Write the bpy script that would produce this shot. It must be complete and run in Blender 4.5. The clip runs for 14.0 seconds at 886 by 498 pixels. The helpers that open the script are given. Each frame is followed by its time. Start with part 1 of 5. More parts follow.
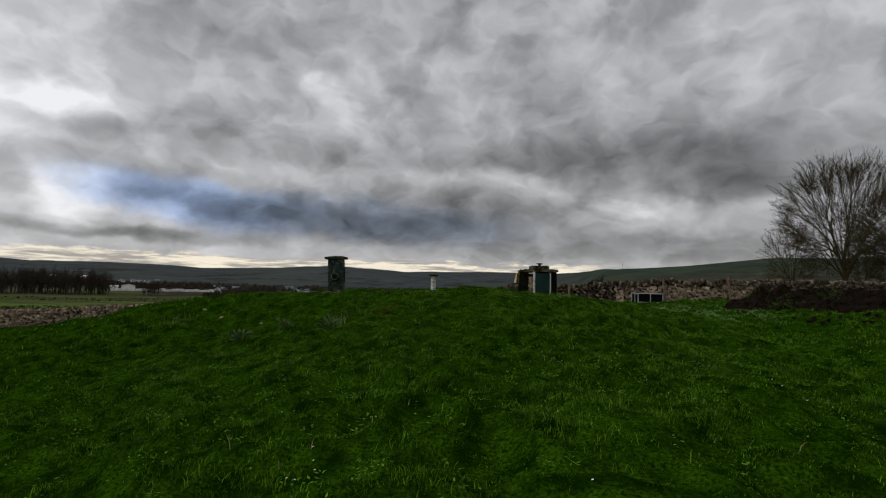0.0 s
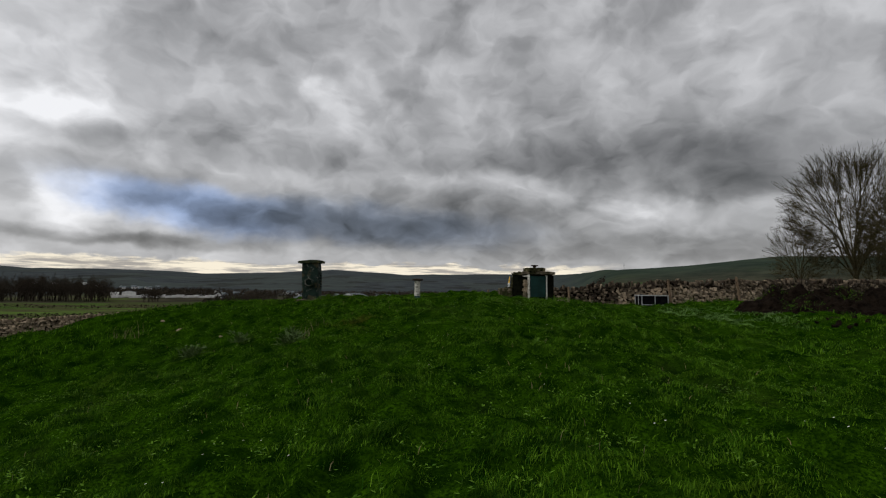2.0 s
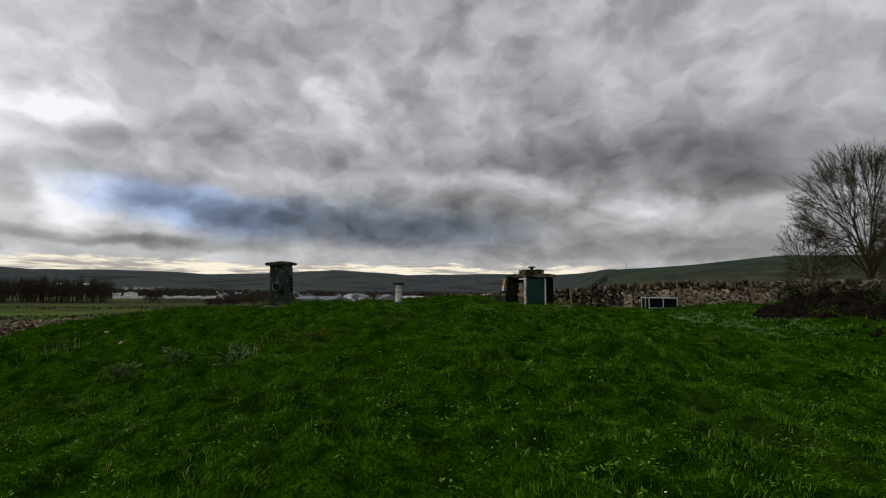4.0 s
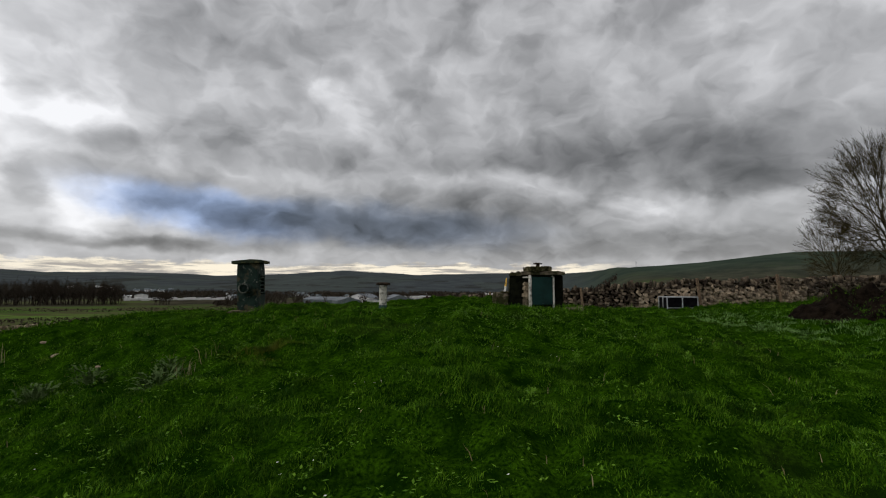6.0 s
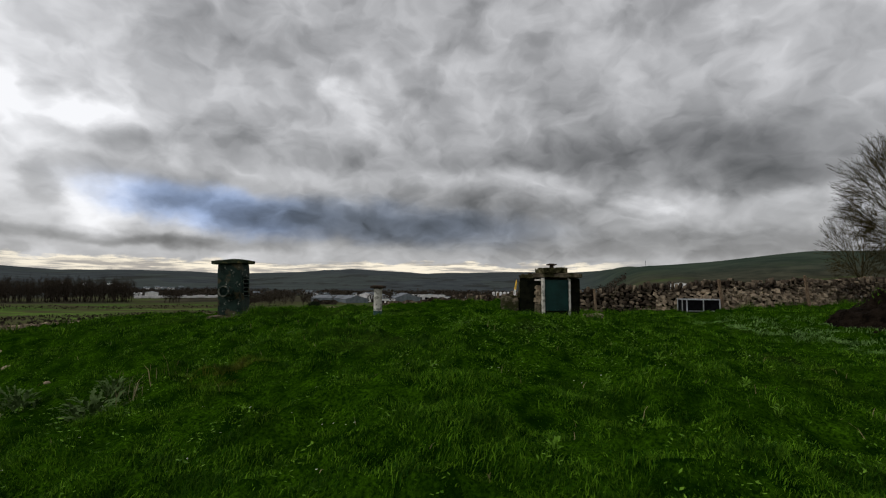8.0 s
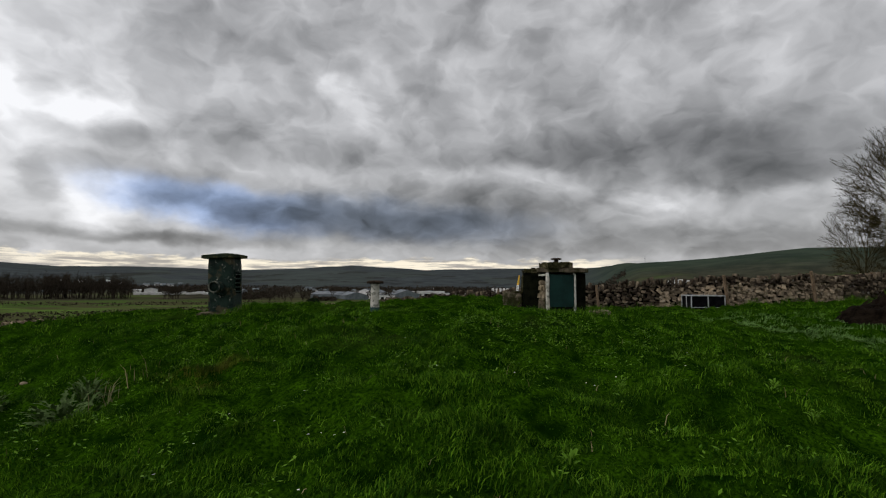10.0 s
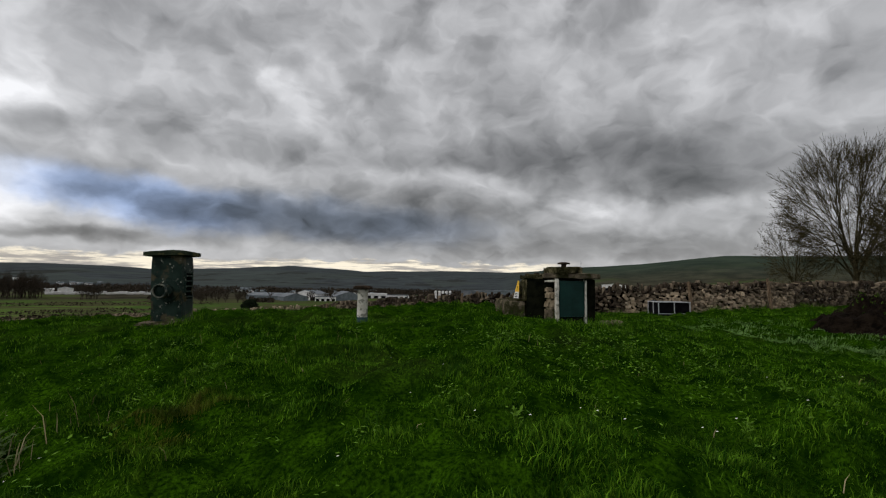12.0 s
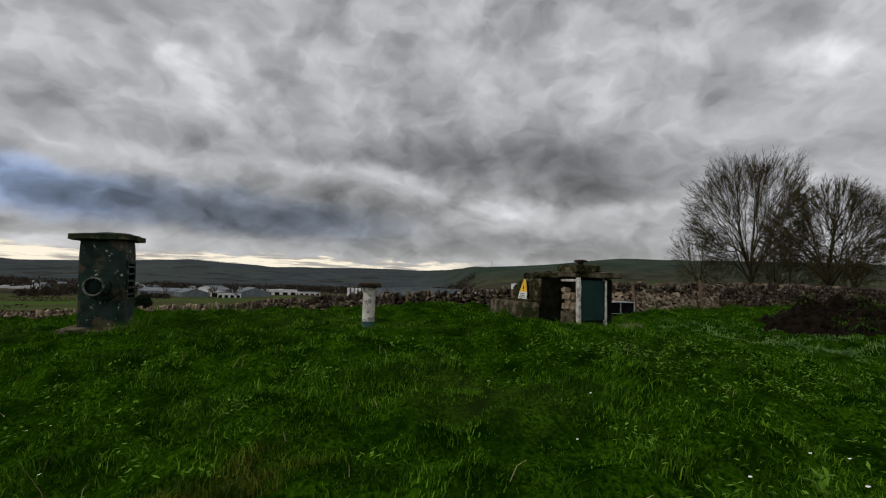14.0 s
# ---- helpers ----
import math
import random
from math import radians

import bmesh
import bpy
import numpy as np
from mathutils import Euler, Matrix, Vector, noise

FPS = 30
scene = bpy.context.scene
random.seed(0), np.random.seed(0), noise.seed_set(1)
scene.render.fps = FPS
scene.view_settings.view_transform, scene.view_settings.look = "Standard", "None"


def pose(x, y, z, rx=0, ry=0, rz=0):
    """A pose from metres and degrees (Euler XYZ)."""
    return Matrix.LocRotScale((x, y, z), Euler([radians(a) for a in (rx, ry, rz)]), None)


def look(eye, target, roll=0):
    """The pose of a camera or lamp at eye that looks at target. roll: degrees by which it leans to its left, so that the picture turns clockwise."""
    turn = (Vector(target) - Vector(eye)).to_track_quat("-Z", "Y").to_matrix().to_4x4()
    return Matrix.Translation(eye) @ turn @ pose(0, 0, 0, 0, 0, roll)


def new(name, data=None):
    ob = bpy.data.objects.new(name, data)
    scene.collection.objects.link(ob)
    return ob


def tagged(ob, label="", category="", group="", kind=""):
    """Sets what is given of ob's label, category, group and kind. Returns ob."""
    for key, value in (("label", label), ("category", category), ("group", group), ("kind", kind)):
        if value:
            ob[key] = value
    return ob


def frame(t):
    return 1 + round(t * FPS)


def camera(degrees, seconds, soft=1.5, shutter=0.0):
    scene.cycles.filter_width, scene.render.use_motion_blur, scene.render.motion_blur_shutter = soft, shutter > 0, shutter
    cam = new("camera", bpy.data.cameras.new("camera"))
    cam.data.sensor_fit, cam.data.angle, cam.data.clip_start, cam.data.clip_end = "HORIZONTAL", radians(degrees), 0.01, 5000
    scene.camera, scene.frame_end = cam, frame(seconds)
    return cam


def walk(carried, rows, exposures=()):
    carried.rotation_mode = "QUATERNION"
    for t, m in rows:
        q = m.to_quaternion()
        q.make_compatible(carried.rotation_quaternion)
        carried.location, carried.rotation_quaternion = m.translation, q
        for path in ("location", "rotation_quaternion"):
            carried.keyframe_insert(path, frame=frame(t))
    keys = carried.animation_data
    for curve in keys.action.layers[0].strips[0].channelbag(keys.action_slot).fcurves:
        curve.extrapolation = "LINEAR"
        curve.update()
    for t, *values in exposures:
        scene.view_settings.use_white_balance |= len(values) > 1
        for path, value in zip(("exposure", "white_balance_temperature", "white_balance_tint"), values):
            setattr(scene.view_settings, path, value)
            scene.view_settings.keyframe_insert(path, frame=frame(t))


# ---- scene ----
cam = camera(85.0, 14.0, 1.2)
PATH = [
    (0, (0.549, 0.323, 1.412), (0.391, 2.311, 1.561), 1.6),
    (0.5, (0.646, 0.619, 1.377), (0.486, 2.607, 1.533), 1.3),
    (1, (0.806, 1.014, 1.452), (0.649, 3.001, 1.61), 1.0),
    (1.5, (0.874, 1.492, 1.454), (0.718, 3.48, 1.613), 0.9),
    (2, (0.95, 1.961, 1.506), (0.788, 3.948, 1.666), 0.9),
    (2.5, (1.11, 2.518, 1.505), (0.943, 4.505, 1.664), 0.8),
    (3, (1.192, 2.926, 1.555), (1.027, 4.913, 1.717), 0.8),
    (5.5, (1.46, 5.327, 1.692), (1.266, 7.311, 1.848), 0.4),
    (6, (1.555, 5.76, 1.674), (1.351, 7.743, 1.832), 0.3),
    (6.5, (1.704, 6.08, 1.702), (1.492, 8.063, 1.86), 0.4),
    (7, (1.686, 6.443, 1.742), (1.468, 8.425, 1.896), 0.3),
    (7.5, (1.616, 6.74, 1.779), (1.386, 8.721, 1.934), 0.5),
    (8, (1.547, 7.064, 1.789), (1.31, 9.044, 1.941), 0.5),
    (10.5, (1.435, 7.694, 1.757), (1.202, 9.675, 1.894), 0.5),
    (11, (1.18, 7.993, 1.847), (1.008, 9.98, 2.0), 0.8),
    (11.5, (0.764, 8.398, 1.819), (0.659, 10.389, 1.973), 1.0),
    (12, (0.28, 8.847, 1.817), (0.281, 10.841, 1.967), 1.1),
    (12.5, (-0.191, 9.195, 1.818), (-0.066, 11.185, 1.975), 0.7),
    (13, (-0.541, 9.846, 1.809), (-0.282, 11.823, 1.97), 0.8),
    (13.5, (-0.99, 10.105, 1.787), (-0.671, 12.073, 1.943), 1.6),
    (14, (-1.344, 10.334, 1.786), (-0.989, 12.296, 1.935), 1.8),
]
walk(cam, [(t, look(eye, target, roll)) for t, eye, target, roll in PATH],
     exposures=((0, -0.11), (2.5, -0.05), (5.5, 0.0), (14, 0.02)))
SKY, SUN = 1.0, 0.95

# ---------------------------------------------------------------- light
W = bpy.data.worlds.new("overcast_evening")
scene.world = W
W.use_nodes = True


class Nodes:
    """Small wrapper to write node trees as expressions."""

    def __init__(self, tree):
        self.t = tree
        tree.nodes.clear()

    def n(self, kind, **props):
        node = self.t.nodes.new(kind)
        for k, v in props.items():
            if k == "op":
                node.operation = v
            elif k == "blend":
                node.blend_type = v
            elif k == "dtype":
                node.data_type = v
        return node

    def put(self, sock, v):
        if hasattr(v, "is_output"):
            self.t.links.new(v, sock)
        elif isinstance(v, (tuple, list)) and len(v) == 3 and sock.type == "RGBA":
            sock.default_value = (*v, 1)
        else:
            sock.default_value = v

    def m(self, op, a, b=0.0, c=0.0):
        node = self.n("ShaderNodeMath", op=op)
        for s, v in zip(node.inputs, (a, b, c)):
            self.put(s, v)
        return node.outputs[0]

    def mix(self, f, a, b, blend="MIX"):
        node = self.n("ShaderNodeMix", dtype="RGBA", blend=blend)
        self.put(node.inputs[0], f)
        self.put(node.inputs[6], a)
        self.put(node.inputs[7], b)
        return node.outputs[2]

    def noise(self, vec, scale, detail=4.0, rough=0.55, distort=0.0, out=0):
        node = self.n("ShaderNodeTexNoise")
        self.put(node.inputs["Vector"], vec)
        self.put(node.inputs["Scale"], scale)
        self.put(node.inputs["Detail"], detail)
        self.put(node.inputs["Roughness"], rough)
        self.put(node.inputs["Distortion"], distort)
        return node.outputs[out]

    def grain(self, vec, scale, detail=4.0, rough=0.55):
        """Noise with its contrast drawn out."""
        return self.step(self.noise(vec, scale, detail, rough), 0.30, 0.70)

    def ramp(self, f, *stops):
        node = self.n("ShaderNodeValToRGB")
        e = node.color_ramp.elements
        while len(e) < len(stops):
            e.new(0.5)
        for el, (p, c) in zip(e, stops):
            el.position = p
            el.color = (*c, 1) if isinstance(c, tuple) else (c, c, c, 1)
        self.put(node.inputs[0], f)
        return node.outputs[0]

    def step(self, v, a, b):
        node = self.n("ShaderNodeMapRange")
        node.interpolation_type = "SMOOTHSTEP"
        for s, x in zip(node.inputs, (v, a, b, 0.0, 1.0)):
            self.put(s, x)
        return node.outputs[0]

    def comb(self, x, y, z):
        node = self.n("ShaderNodeCombineXYZ")
        for s, v in zip(node.inputs, (x, y, z)):
            self.put(s, v)
        return node.outputs[0]

    def sep(self, v):
        node = self.n("ShaderNodeSeparateXYZ")
        self.put(node.inputs[0], v)
        return node.outputs

    def vec(self, op, a, b):
        node = self.n("ShaderNodeVectorMath", op=op)
        self.put(node.inputs[0], a)
        self.put(node.inputs[1], b)
        return node.outputs[0]


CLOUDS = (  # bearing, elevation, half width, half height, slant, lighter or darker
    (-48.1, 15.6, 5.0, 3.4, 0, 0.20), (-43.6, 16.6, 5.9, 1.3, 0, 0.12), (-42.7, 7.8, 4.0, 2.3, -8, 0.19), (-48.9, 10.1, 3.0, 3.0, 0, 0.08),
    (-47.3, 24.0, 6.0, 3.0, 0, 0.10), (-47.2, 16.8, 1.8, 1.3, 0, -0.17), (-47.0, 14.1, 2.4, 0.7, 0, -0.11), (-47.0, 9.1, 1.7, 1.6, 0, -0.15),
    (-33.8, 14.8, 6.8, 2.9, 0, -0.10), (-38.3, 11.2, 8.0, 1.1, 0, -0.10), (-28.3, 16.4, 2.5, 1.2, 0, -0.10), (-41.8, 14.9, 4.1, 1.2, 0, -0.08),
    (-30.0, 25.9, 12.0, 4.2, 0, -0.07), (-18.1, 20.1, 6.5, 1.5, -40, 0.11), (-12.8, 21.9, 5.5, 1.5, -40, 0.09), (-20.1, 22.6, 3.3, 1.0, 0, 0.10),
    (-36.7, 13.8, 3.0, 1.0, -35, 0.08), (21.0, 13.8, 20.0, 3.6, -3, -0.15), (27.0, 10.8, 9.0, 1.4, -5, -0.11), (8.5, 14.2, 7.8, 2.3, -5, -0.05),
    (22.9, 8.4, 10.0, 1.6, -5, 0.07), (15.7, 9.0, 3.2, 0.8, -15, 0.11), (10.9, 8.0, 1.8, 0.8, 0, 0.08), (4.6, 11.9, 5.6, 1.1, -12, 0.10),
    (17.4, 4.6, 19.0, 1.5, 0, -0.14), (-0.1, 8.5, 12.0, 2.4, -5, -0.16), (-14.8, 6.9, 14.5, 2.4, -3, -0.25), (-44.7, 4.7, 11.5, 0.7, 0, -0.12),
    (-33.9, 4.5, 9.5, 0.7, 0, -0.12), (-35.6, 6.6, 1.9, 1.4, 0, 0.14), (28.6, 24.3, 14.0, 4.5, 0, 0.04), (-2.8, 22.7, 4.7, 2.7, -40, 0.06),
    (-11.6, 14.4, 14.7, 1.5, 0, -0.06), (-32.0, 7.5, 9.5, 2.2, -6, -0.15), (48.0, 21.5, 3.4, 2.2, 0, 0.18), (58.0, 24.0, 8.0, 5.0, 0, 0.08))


def build_sky():
    """A low, broken deck of cloud: billows on a flat layer that crowd together towards the horizon, and the larger masses laid over them."""
    k = Nodes(W.node_tree)
    co = k.n("ShaderNodeTexCoord").outputs["Generated"]
    x, y, z = k.sep(co)
    az = k.m("MULTIPLY", k.m("ARCTAN2", x, y), 57.2958)
    el = k.m("MULTIPLY", k.m("ARCSINE", z), 57.2958)
    squeeze = k.m("MULTIPLY", k.m("POWER", k.m("ADD", k.m("MAXIMUM", el, 0.0), 4.0), 0.8), 0.36)
    flat = k.comb(k.m("MULTIPLY", az, 0.105), squeeze, 0.0)
    sway = k.vec("SUBTRACT", k.noise(flat, 1.3, 3.0, 0.5, out=1), (0.5, 0.5, 0.5))
    bent = k.vec("ADD", flat, k.vec("MULTIPLY", sway, (0.8, 0.8, 0.0)))

    def density(v):
        puff = k.n("ShaderNodeTexVoronoi")
        puff.feature = "SMOOTH_F1"
        k.put(puff.inputs["Vector"], k.vec("ADD", v, k.vec("MULTIPLY", k.noise(v, 4.0, 4.0, 0.55, out=1), (0.30, 0.30, 0.0))))
        puff.inputs["Scale"].default_value = 1.9
        puff.inputs["Detail"].default_value = 2.0
        puff.inputs["Roughness"].default_value = 0.45
        puff.inputs["Smoothness"].default_value = 0.35
        round_ = k.m("SUBTRACT", 1.0, puff.outputs["Distance"])
        return k.m("ADD", k.m("MULTIPLY", k.noise(v, 1.15, 8.0, 0.55), 0.62), k.m("MULTIPLY", round_, 0.38))

    here = density(bent)
    above = density(k.vec("ADD", bent, (-0.05, 0.16, 0.0)))
    relief = k.m("SUBTRACT", here, above)
    wide = k.m("SUBTRACT", k.noise(flat, 0.45, 3.0, 0.5), 0.5)
    # ragged outlines for the larger masses
    wob = k.vec("SUBTRACT", k.noise(k.comb(k.m("MULTIPLY", az, 0.15), k.m("MULTIPLY", el, 0.22), 3.0), 1.0, 6.0, 0.54, out=1), (0.5, 0.5, 0.5))
    wx, wy, _ = k.sep(wob)
    azj = k.m("ADD", az, k.m("MULTIPLY", wx, 8.0))
    elj = k.m("ADD", el, k.m("MULTIPLY", wy, 3.6))

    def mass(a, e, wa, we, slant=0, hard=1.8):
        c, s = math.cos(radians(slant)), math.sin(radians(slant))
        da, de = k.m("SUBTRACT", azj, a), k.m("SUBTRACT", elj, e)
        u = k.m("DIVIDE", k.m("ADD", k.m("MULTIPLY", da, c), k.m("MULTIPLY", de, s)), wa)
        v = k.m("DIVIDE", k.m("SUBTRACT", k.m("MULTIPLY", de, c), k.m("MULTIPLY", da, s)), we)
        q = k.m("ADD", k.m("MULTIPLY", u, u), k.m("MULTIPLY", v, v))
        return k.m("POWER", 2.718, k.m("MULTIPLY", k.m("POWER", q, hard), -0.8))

    body = k.m("ADD", 0.588, k.m("MULTIPLY", k.m("SUBTRACT", 0.52, here), 0.50))
    body = k.m("ADD", body, k.m("MULTIPLY", k.m("SUBTRACT", 1.0, k.step(az, -60.0, 0.0)), 0.11))
    body = k.m("ADD", body, k.m("MULTIPLY", relief, 0.50))
    body = k.m("ADD", body, k.m("MULTIPLY", wide, 0.16))
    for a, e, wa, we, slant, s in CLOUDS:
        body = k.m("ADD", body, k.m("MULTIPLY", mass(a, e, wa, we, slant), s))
    body = k.m("MINIMUM", k.m("MAXIMUM", body, 0.30), 0.98)
    tone = k.m("POWER", body, 2.2)
    grey = k.mix(1.0, k.comb(tone, tone, tone), (0.985, 0.99, 1.02), "MULTIPLY")
    # blue-grey rain bank low over the hills
    blue = k.mix(1.0, grey, (0.72, 0.97, 1.50), "MULTIPLY")
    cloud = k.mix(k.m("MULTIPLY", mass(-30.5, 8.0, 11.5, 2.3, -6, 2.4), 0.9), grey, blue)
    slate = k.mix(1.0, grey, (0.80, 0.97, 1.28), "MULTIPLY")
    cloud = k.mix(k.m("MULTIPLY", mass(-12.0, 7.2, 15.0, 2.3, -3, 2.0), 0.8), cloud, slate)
    # pale clear strip above the horizon
    strip_el = k.m("ADD", el, k.m("ADD", k.m("MULTIPLY", wy, 1.5), k.m("MULTIPLY", k.m("SUBTRACT", k.noise(k.comb(k.m("MULTIPLY", az, 0.35), k.m("MULTIPLY", el, 1.1), 9.2), 1.0, 6.0, 0.58), 0.5), 2.6)))
    strip = k.m("MULTIPLY", k.step(strip_el, -1.0, 1.2), k.m("SUBTRACT", 1.0, k.step(strip_el, 2.2, 2.75)))
    side = k.m("MULTIPLY", k.step(az, -80.0, -38.0), k.m("SUBTRACT", 1.0, k.step(az, 9.0, 17.0)))
    strip = k.m("MULTIPLY", strip, side)
    streak = k.step(k.noise(k.comb(k.m("MULTIPLY", az, 0.14), k.m("MULTIPLY", el, 1.7), 0.0), 1.0, 6.0, 0.6), 0.42, 0.56)
    glow = k.mix(streak, (0.40, 0.375, 0.35), (1.0, 0.91, 0.74))
    cloud = k.mix(strip, cloud, glow)
    air = k.n("ShaderNodeTexSky")
    air.sky_type = "NISHITA"
    air.sun_disc = False
    air.sun_elevation = radians(46)
    air.sun_rotation = radians(259)
    air.air_density = 1.5
    thin = k.mix(0.97, k.mix(1.0, air.outputs[0], (0.12, 0.12, 0.12), "MULTIPLY"), cloud)
    bg = k.n("ShaderNodeBackground")
    k.put(bg.inputs[0], thin)
    behind = k.step(k.m("ABSOLUTE", az), 75.0, 130.0)
    k.put(bg.inputs[1], k.m("ADD", SKY, k.m("MULTIPLY", behind, SKY * 0.35)))
    out = k.n("ShaderNodeOutputWorld")
    k.t.links.new(bg.outputs[0], out.inputs[0])


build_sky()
sun_data = bpy.data.lights.new("sun", "SUN")
sun_data.energy, sun_data.angle, sun_data.color = SUN, radians(60), (1.0, 0.95, 0.88)
sun = new("sun", sun_data)
sun.matrix_world = look((-20, -4, 21), (0, 0, 0))


# ---------------------------------------------------------------- materials
def material(name, fill, rough=0.9, metal=0.0, bump=None, spec=0.02):
    """fill(k, position) gives a colour socket or tuple; bump(k, position) a height socket and a distance in metres."""
    mat = bpy.data.materials.new(name)
    mat.use_nodes = True
    k = Nodes(mat.node_tree)
    pos = k.n("ShaderNodeNewGeometry").outputs["Position"]
    shader = k.n("ShaderNodeBsdfPrincipled")
    k.put(shader.inputs["Base Color"], fill(k, pos) if callable(fill) else fill)
    k.put(shader.inputs["Roughness"], rough(k, pos) if callable(rough) else rough)
    shader.inputs["Metallic"].default_value = metal
    shader.inputs["Specular IOR Level"].default_value = spec
    if bump:
        height, far = bump(k, pos)
        b = k.n("ShaderNodeBump")
        b.inputs["Distance"].default_value = far
        k.put(b.inputs["Height"], height)
        k.t.links.new(b.outputs[0], shader.inputs["Normal"])
    out = k.n("ShaderNodeOutputMaterial")
    k.t.links.new(shader.outputs[0], out.inputs[0])
    return mat


def island(k):
    return k.n("ShaderNodeNewGeometry").outputs["Random Per Island"]


def chance(k):
    return k.n("ShaderNodeObjectInfo").outputs["Random"]


def ground_fill(k, p):
    """Pasture near by; a patchwork of fields, rough grazing and brown woodland floor further out; heather on the tops,
    with the blue-grey of distance haze mixed into its colour.
    """
    n1 = k.noise(p, 0.35, 4.0)
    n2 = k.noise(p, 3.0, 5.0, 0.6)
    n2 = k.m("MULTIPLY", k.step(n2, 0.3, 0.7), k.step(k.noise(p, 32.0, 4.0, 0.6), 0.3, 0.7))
    # low end goes near black: shade beneath the blades put into the colour
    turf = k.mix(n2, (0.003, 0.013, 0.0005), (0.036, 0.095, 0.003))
    turf = k.mix(k.m("MULTIPLY", k.step(n1, 0.56, 0.72), 0.12), turf, (0.055, 0.055, 0.022))
    x, y, z = k.sep(p)
    r = k.m("SQRT", k.m("ADD", k.m("MULTIPLY", x, x), k.m("MULTIPLY", y, y)))
    cell = k.n("ShaderNodeTexVoronoi")
    k.put(cell.inputs["Vector"], k.vec("MULTIPLY", p, (1.0, 0.55, 0.0)))
    cell.inputs["Scale"].default_value = 0.0105
    tone = k.sep(cell.outputs["Color"])[0]
    field = k.ramp(tone, (0.0, (0.050, 0.105, 0.018)), (0.35, (0.085, 0.160, 0.026)), (0.6, (0.095, 0.100, 0.040)), (0.85, (0.060, 0.120, 0.020)))
    field = k.mix(k.grain(p, 0.05, 6.0, 0.65), field, k.mix(0.5, field, (0.035, 0.032, 0.022)))
    rough_ground = k.step(k.noise(k.vec("MULTIPLY", p, (0.6, 1.6, 0.0)), 0.022, 6.0, 0.65), 0.42, 0.54)
    field = k.mix(k.m("MULTIPLY", rough_ground, k.m("ADD", 0.35, k.m("MULTIPLY", k.step(r, 160.0, 360.0), 0.5))), field, (0.060, 0.054, 0.030))
    turf = k.mix(k.step(r, 42.0, 60.0), turf, field)
    wood = k.mix(k.grain(p, 0.02, 7.0, 0.7), (0.022, 0.021, 0.016), (0.070, 0.064, 0.042))
    turf = k.mix(k.m("MULTIPLY", k.step(r, 470.0, 600.0), k.step(k.noise(p, 0.006, 4.0), 0.36, 0.52)), turf, wood)
    # base colour carries the blue-grey of distance haze
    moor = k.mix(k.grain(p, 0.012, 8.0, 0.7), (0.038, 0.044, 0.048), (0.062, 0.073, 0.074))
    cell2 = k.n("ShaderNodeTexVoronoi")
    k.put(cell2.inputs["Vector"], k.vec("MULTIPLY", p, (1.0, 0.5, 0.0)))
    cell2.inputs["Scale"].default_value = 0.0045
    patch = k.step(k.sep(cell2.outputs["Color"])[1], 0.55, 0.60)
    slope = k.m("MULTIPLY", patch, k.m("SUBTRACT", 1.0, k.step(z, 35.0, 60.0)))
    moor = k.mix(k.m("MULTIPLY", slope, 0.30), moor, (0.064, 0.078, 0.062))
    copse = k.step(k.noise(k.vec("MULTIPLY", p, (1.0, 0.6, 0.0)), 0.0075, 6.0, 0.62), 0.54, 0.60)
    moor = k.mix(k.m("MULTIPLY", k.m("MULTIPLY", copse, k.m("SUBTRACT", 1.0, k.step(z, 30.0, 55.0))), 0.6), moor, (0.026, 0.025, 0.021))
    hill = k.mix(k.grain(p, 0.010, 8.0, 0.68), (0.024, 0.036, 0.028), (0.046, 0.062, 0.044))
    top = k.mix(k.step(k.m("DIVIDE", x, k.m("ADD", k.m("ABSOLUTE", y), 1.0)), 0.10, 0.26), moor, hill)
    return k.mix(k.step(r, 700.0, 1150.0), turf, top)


MAT = {}
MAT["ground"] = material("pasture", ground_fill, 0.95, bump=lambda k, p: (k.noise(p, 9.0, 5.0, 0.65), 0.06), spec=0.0)


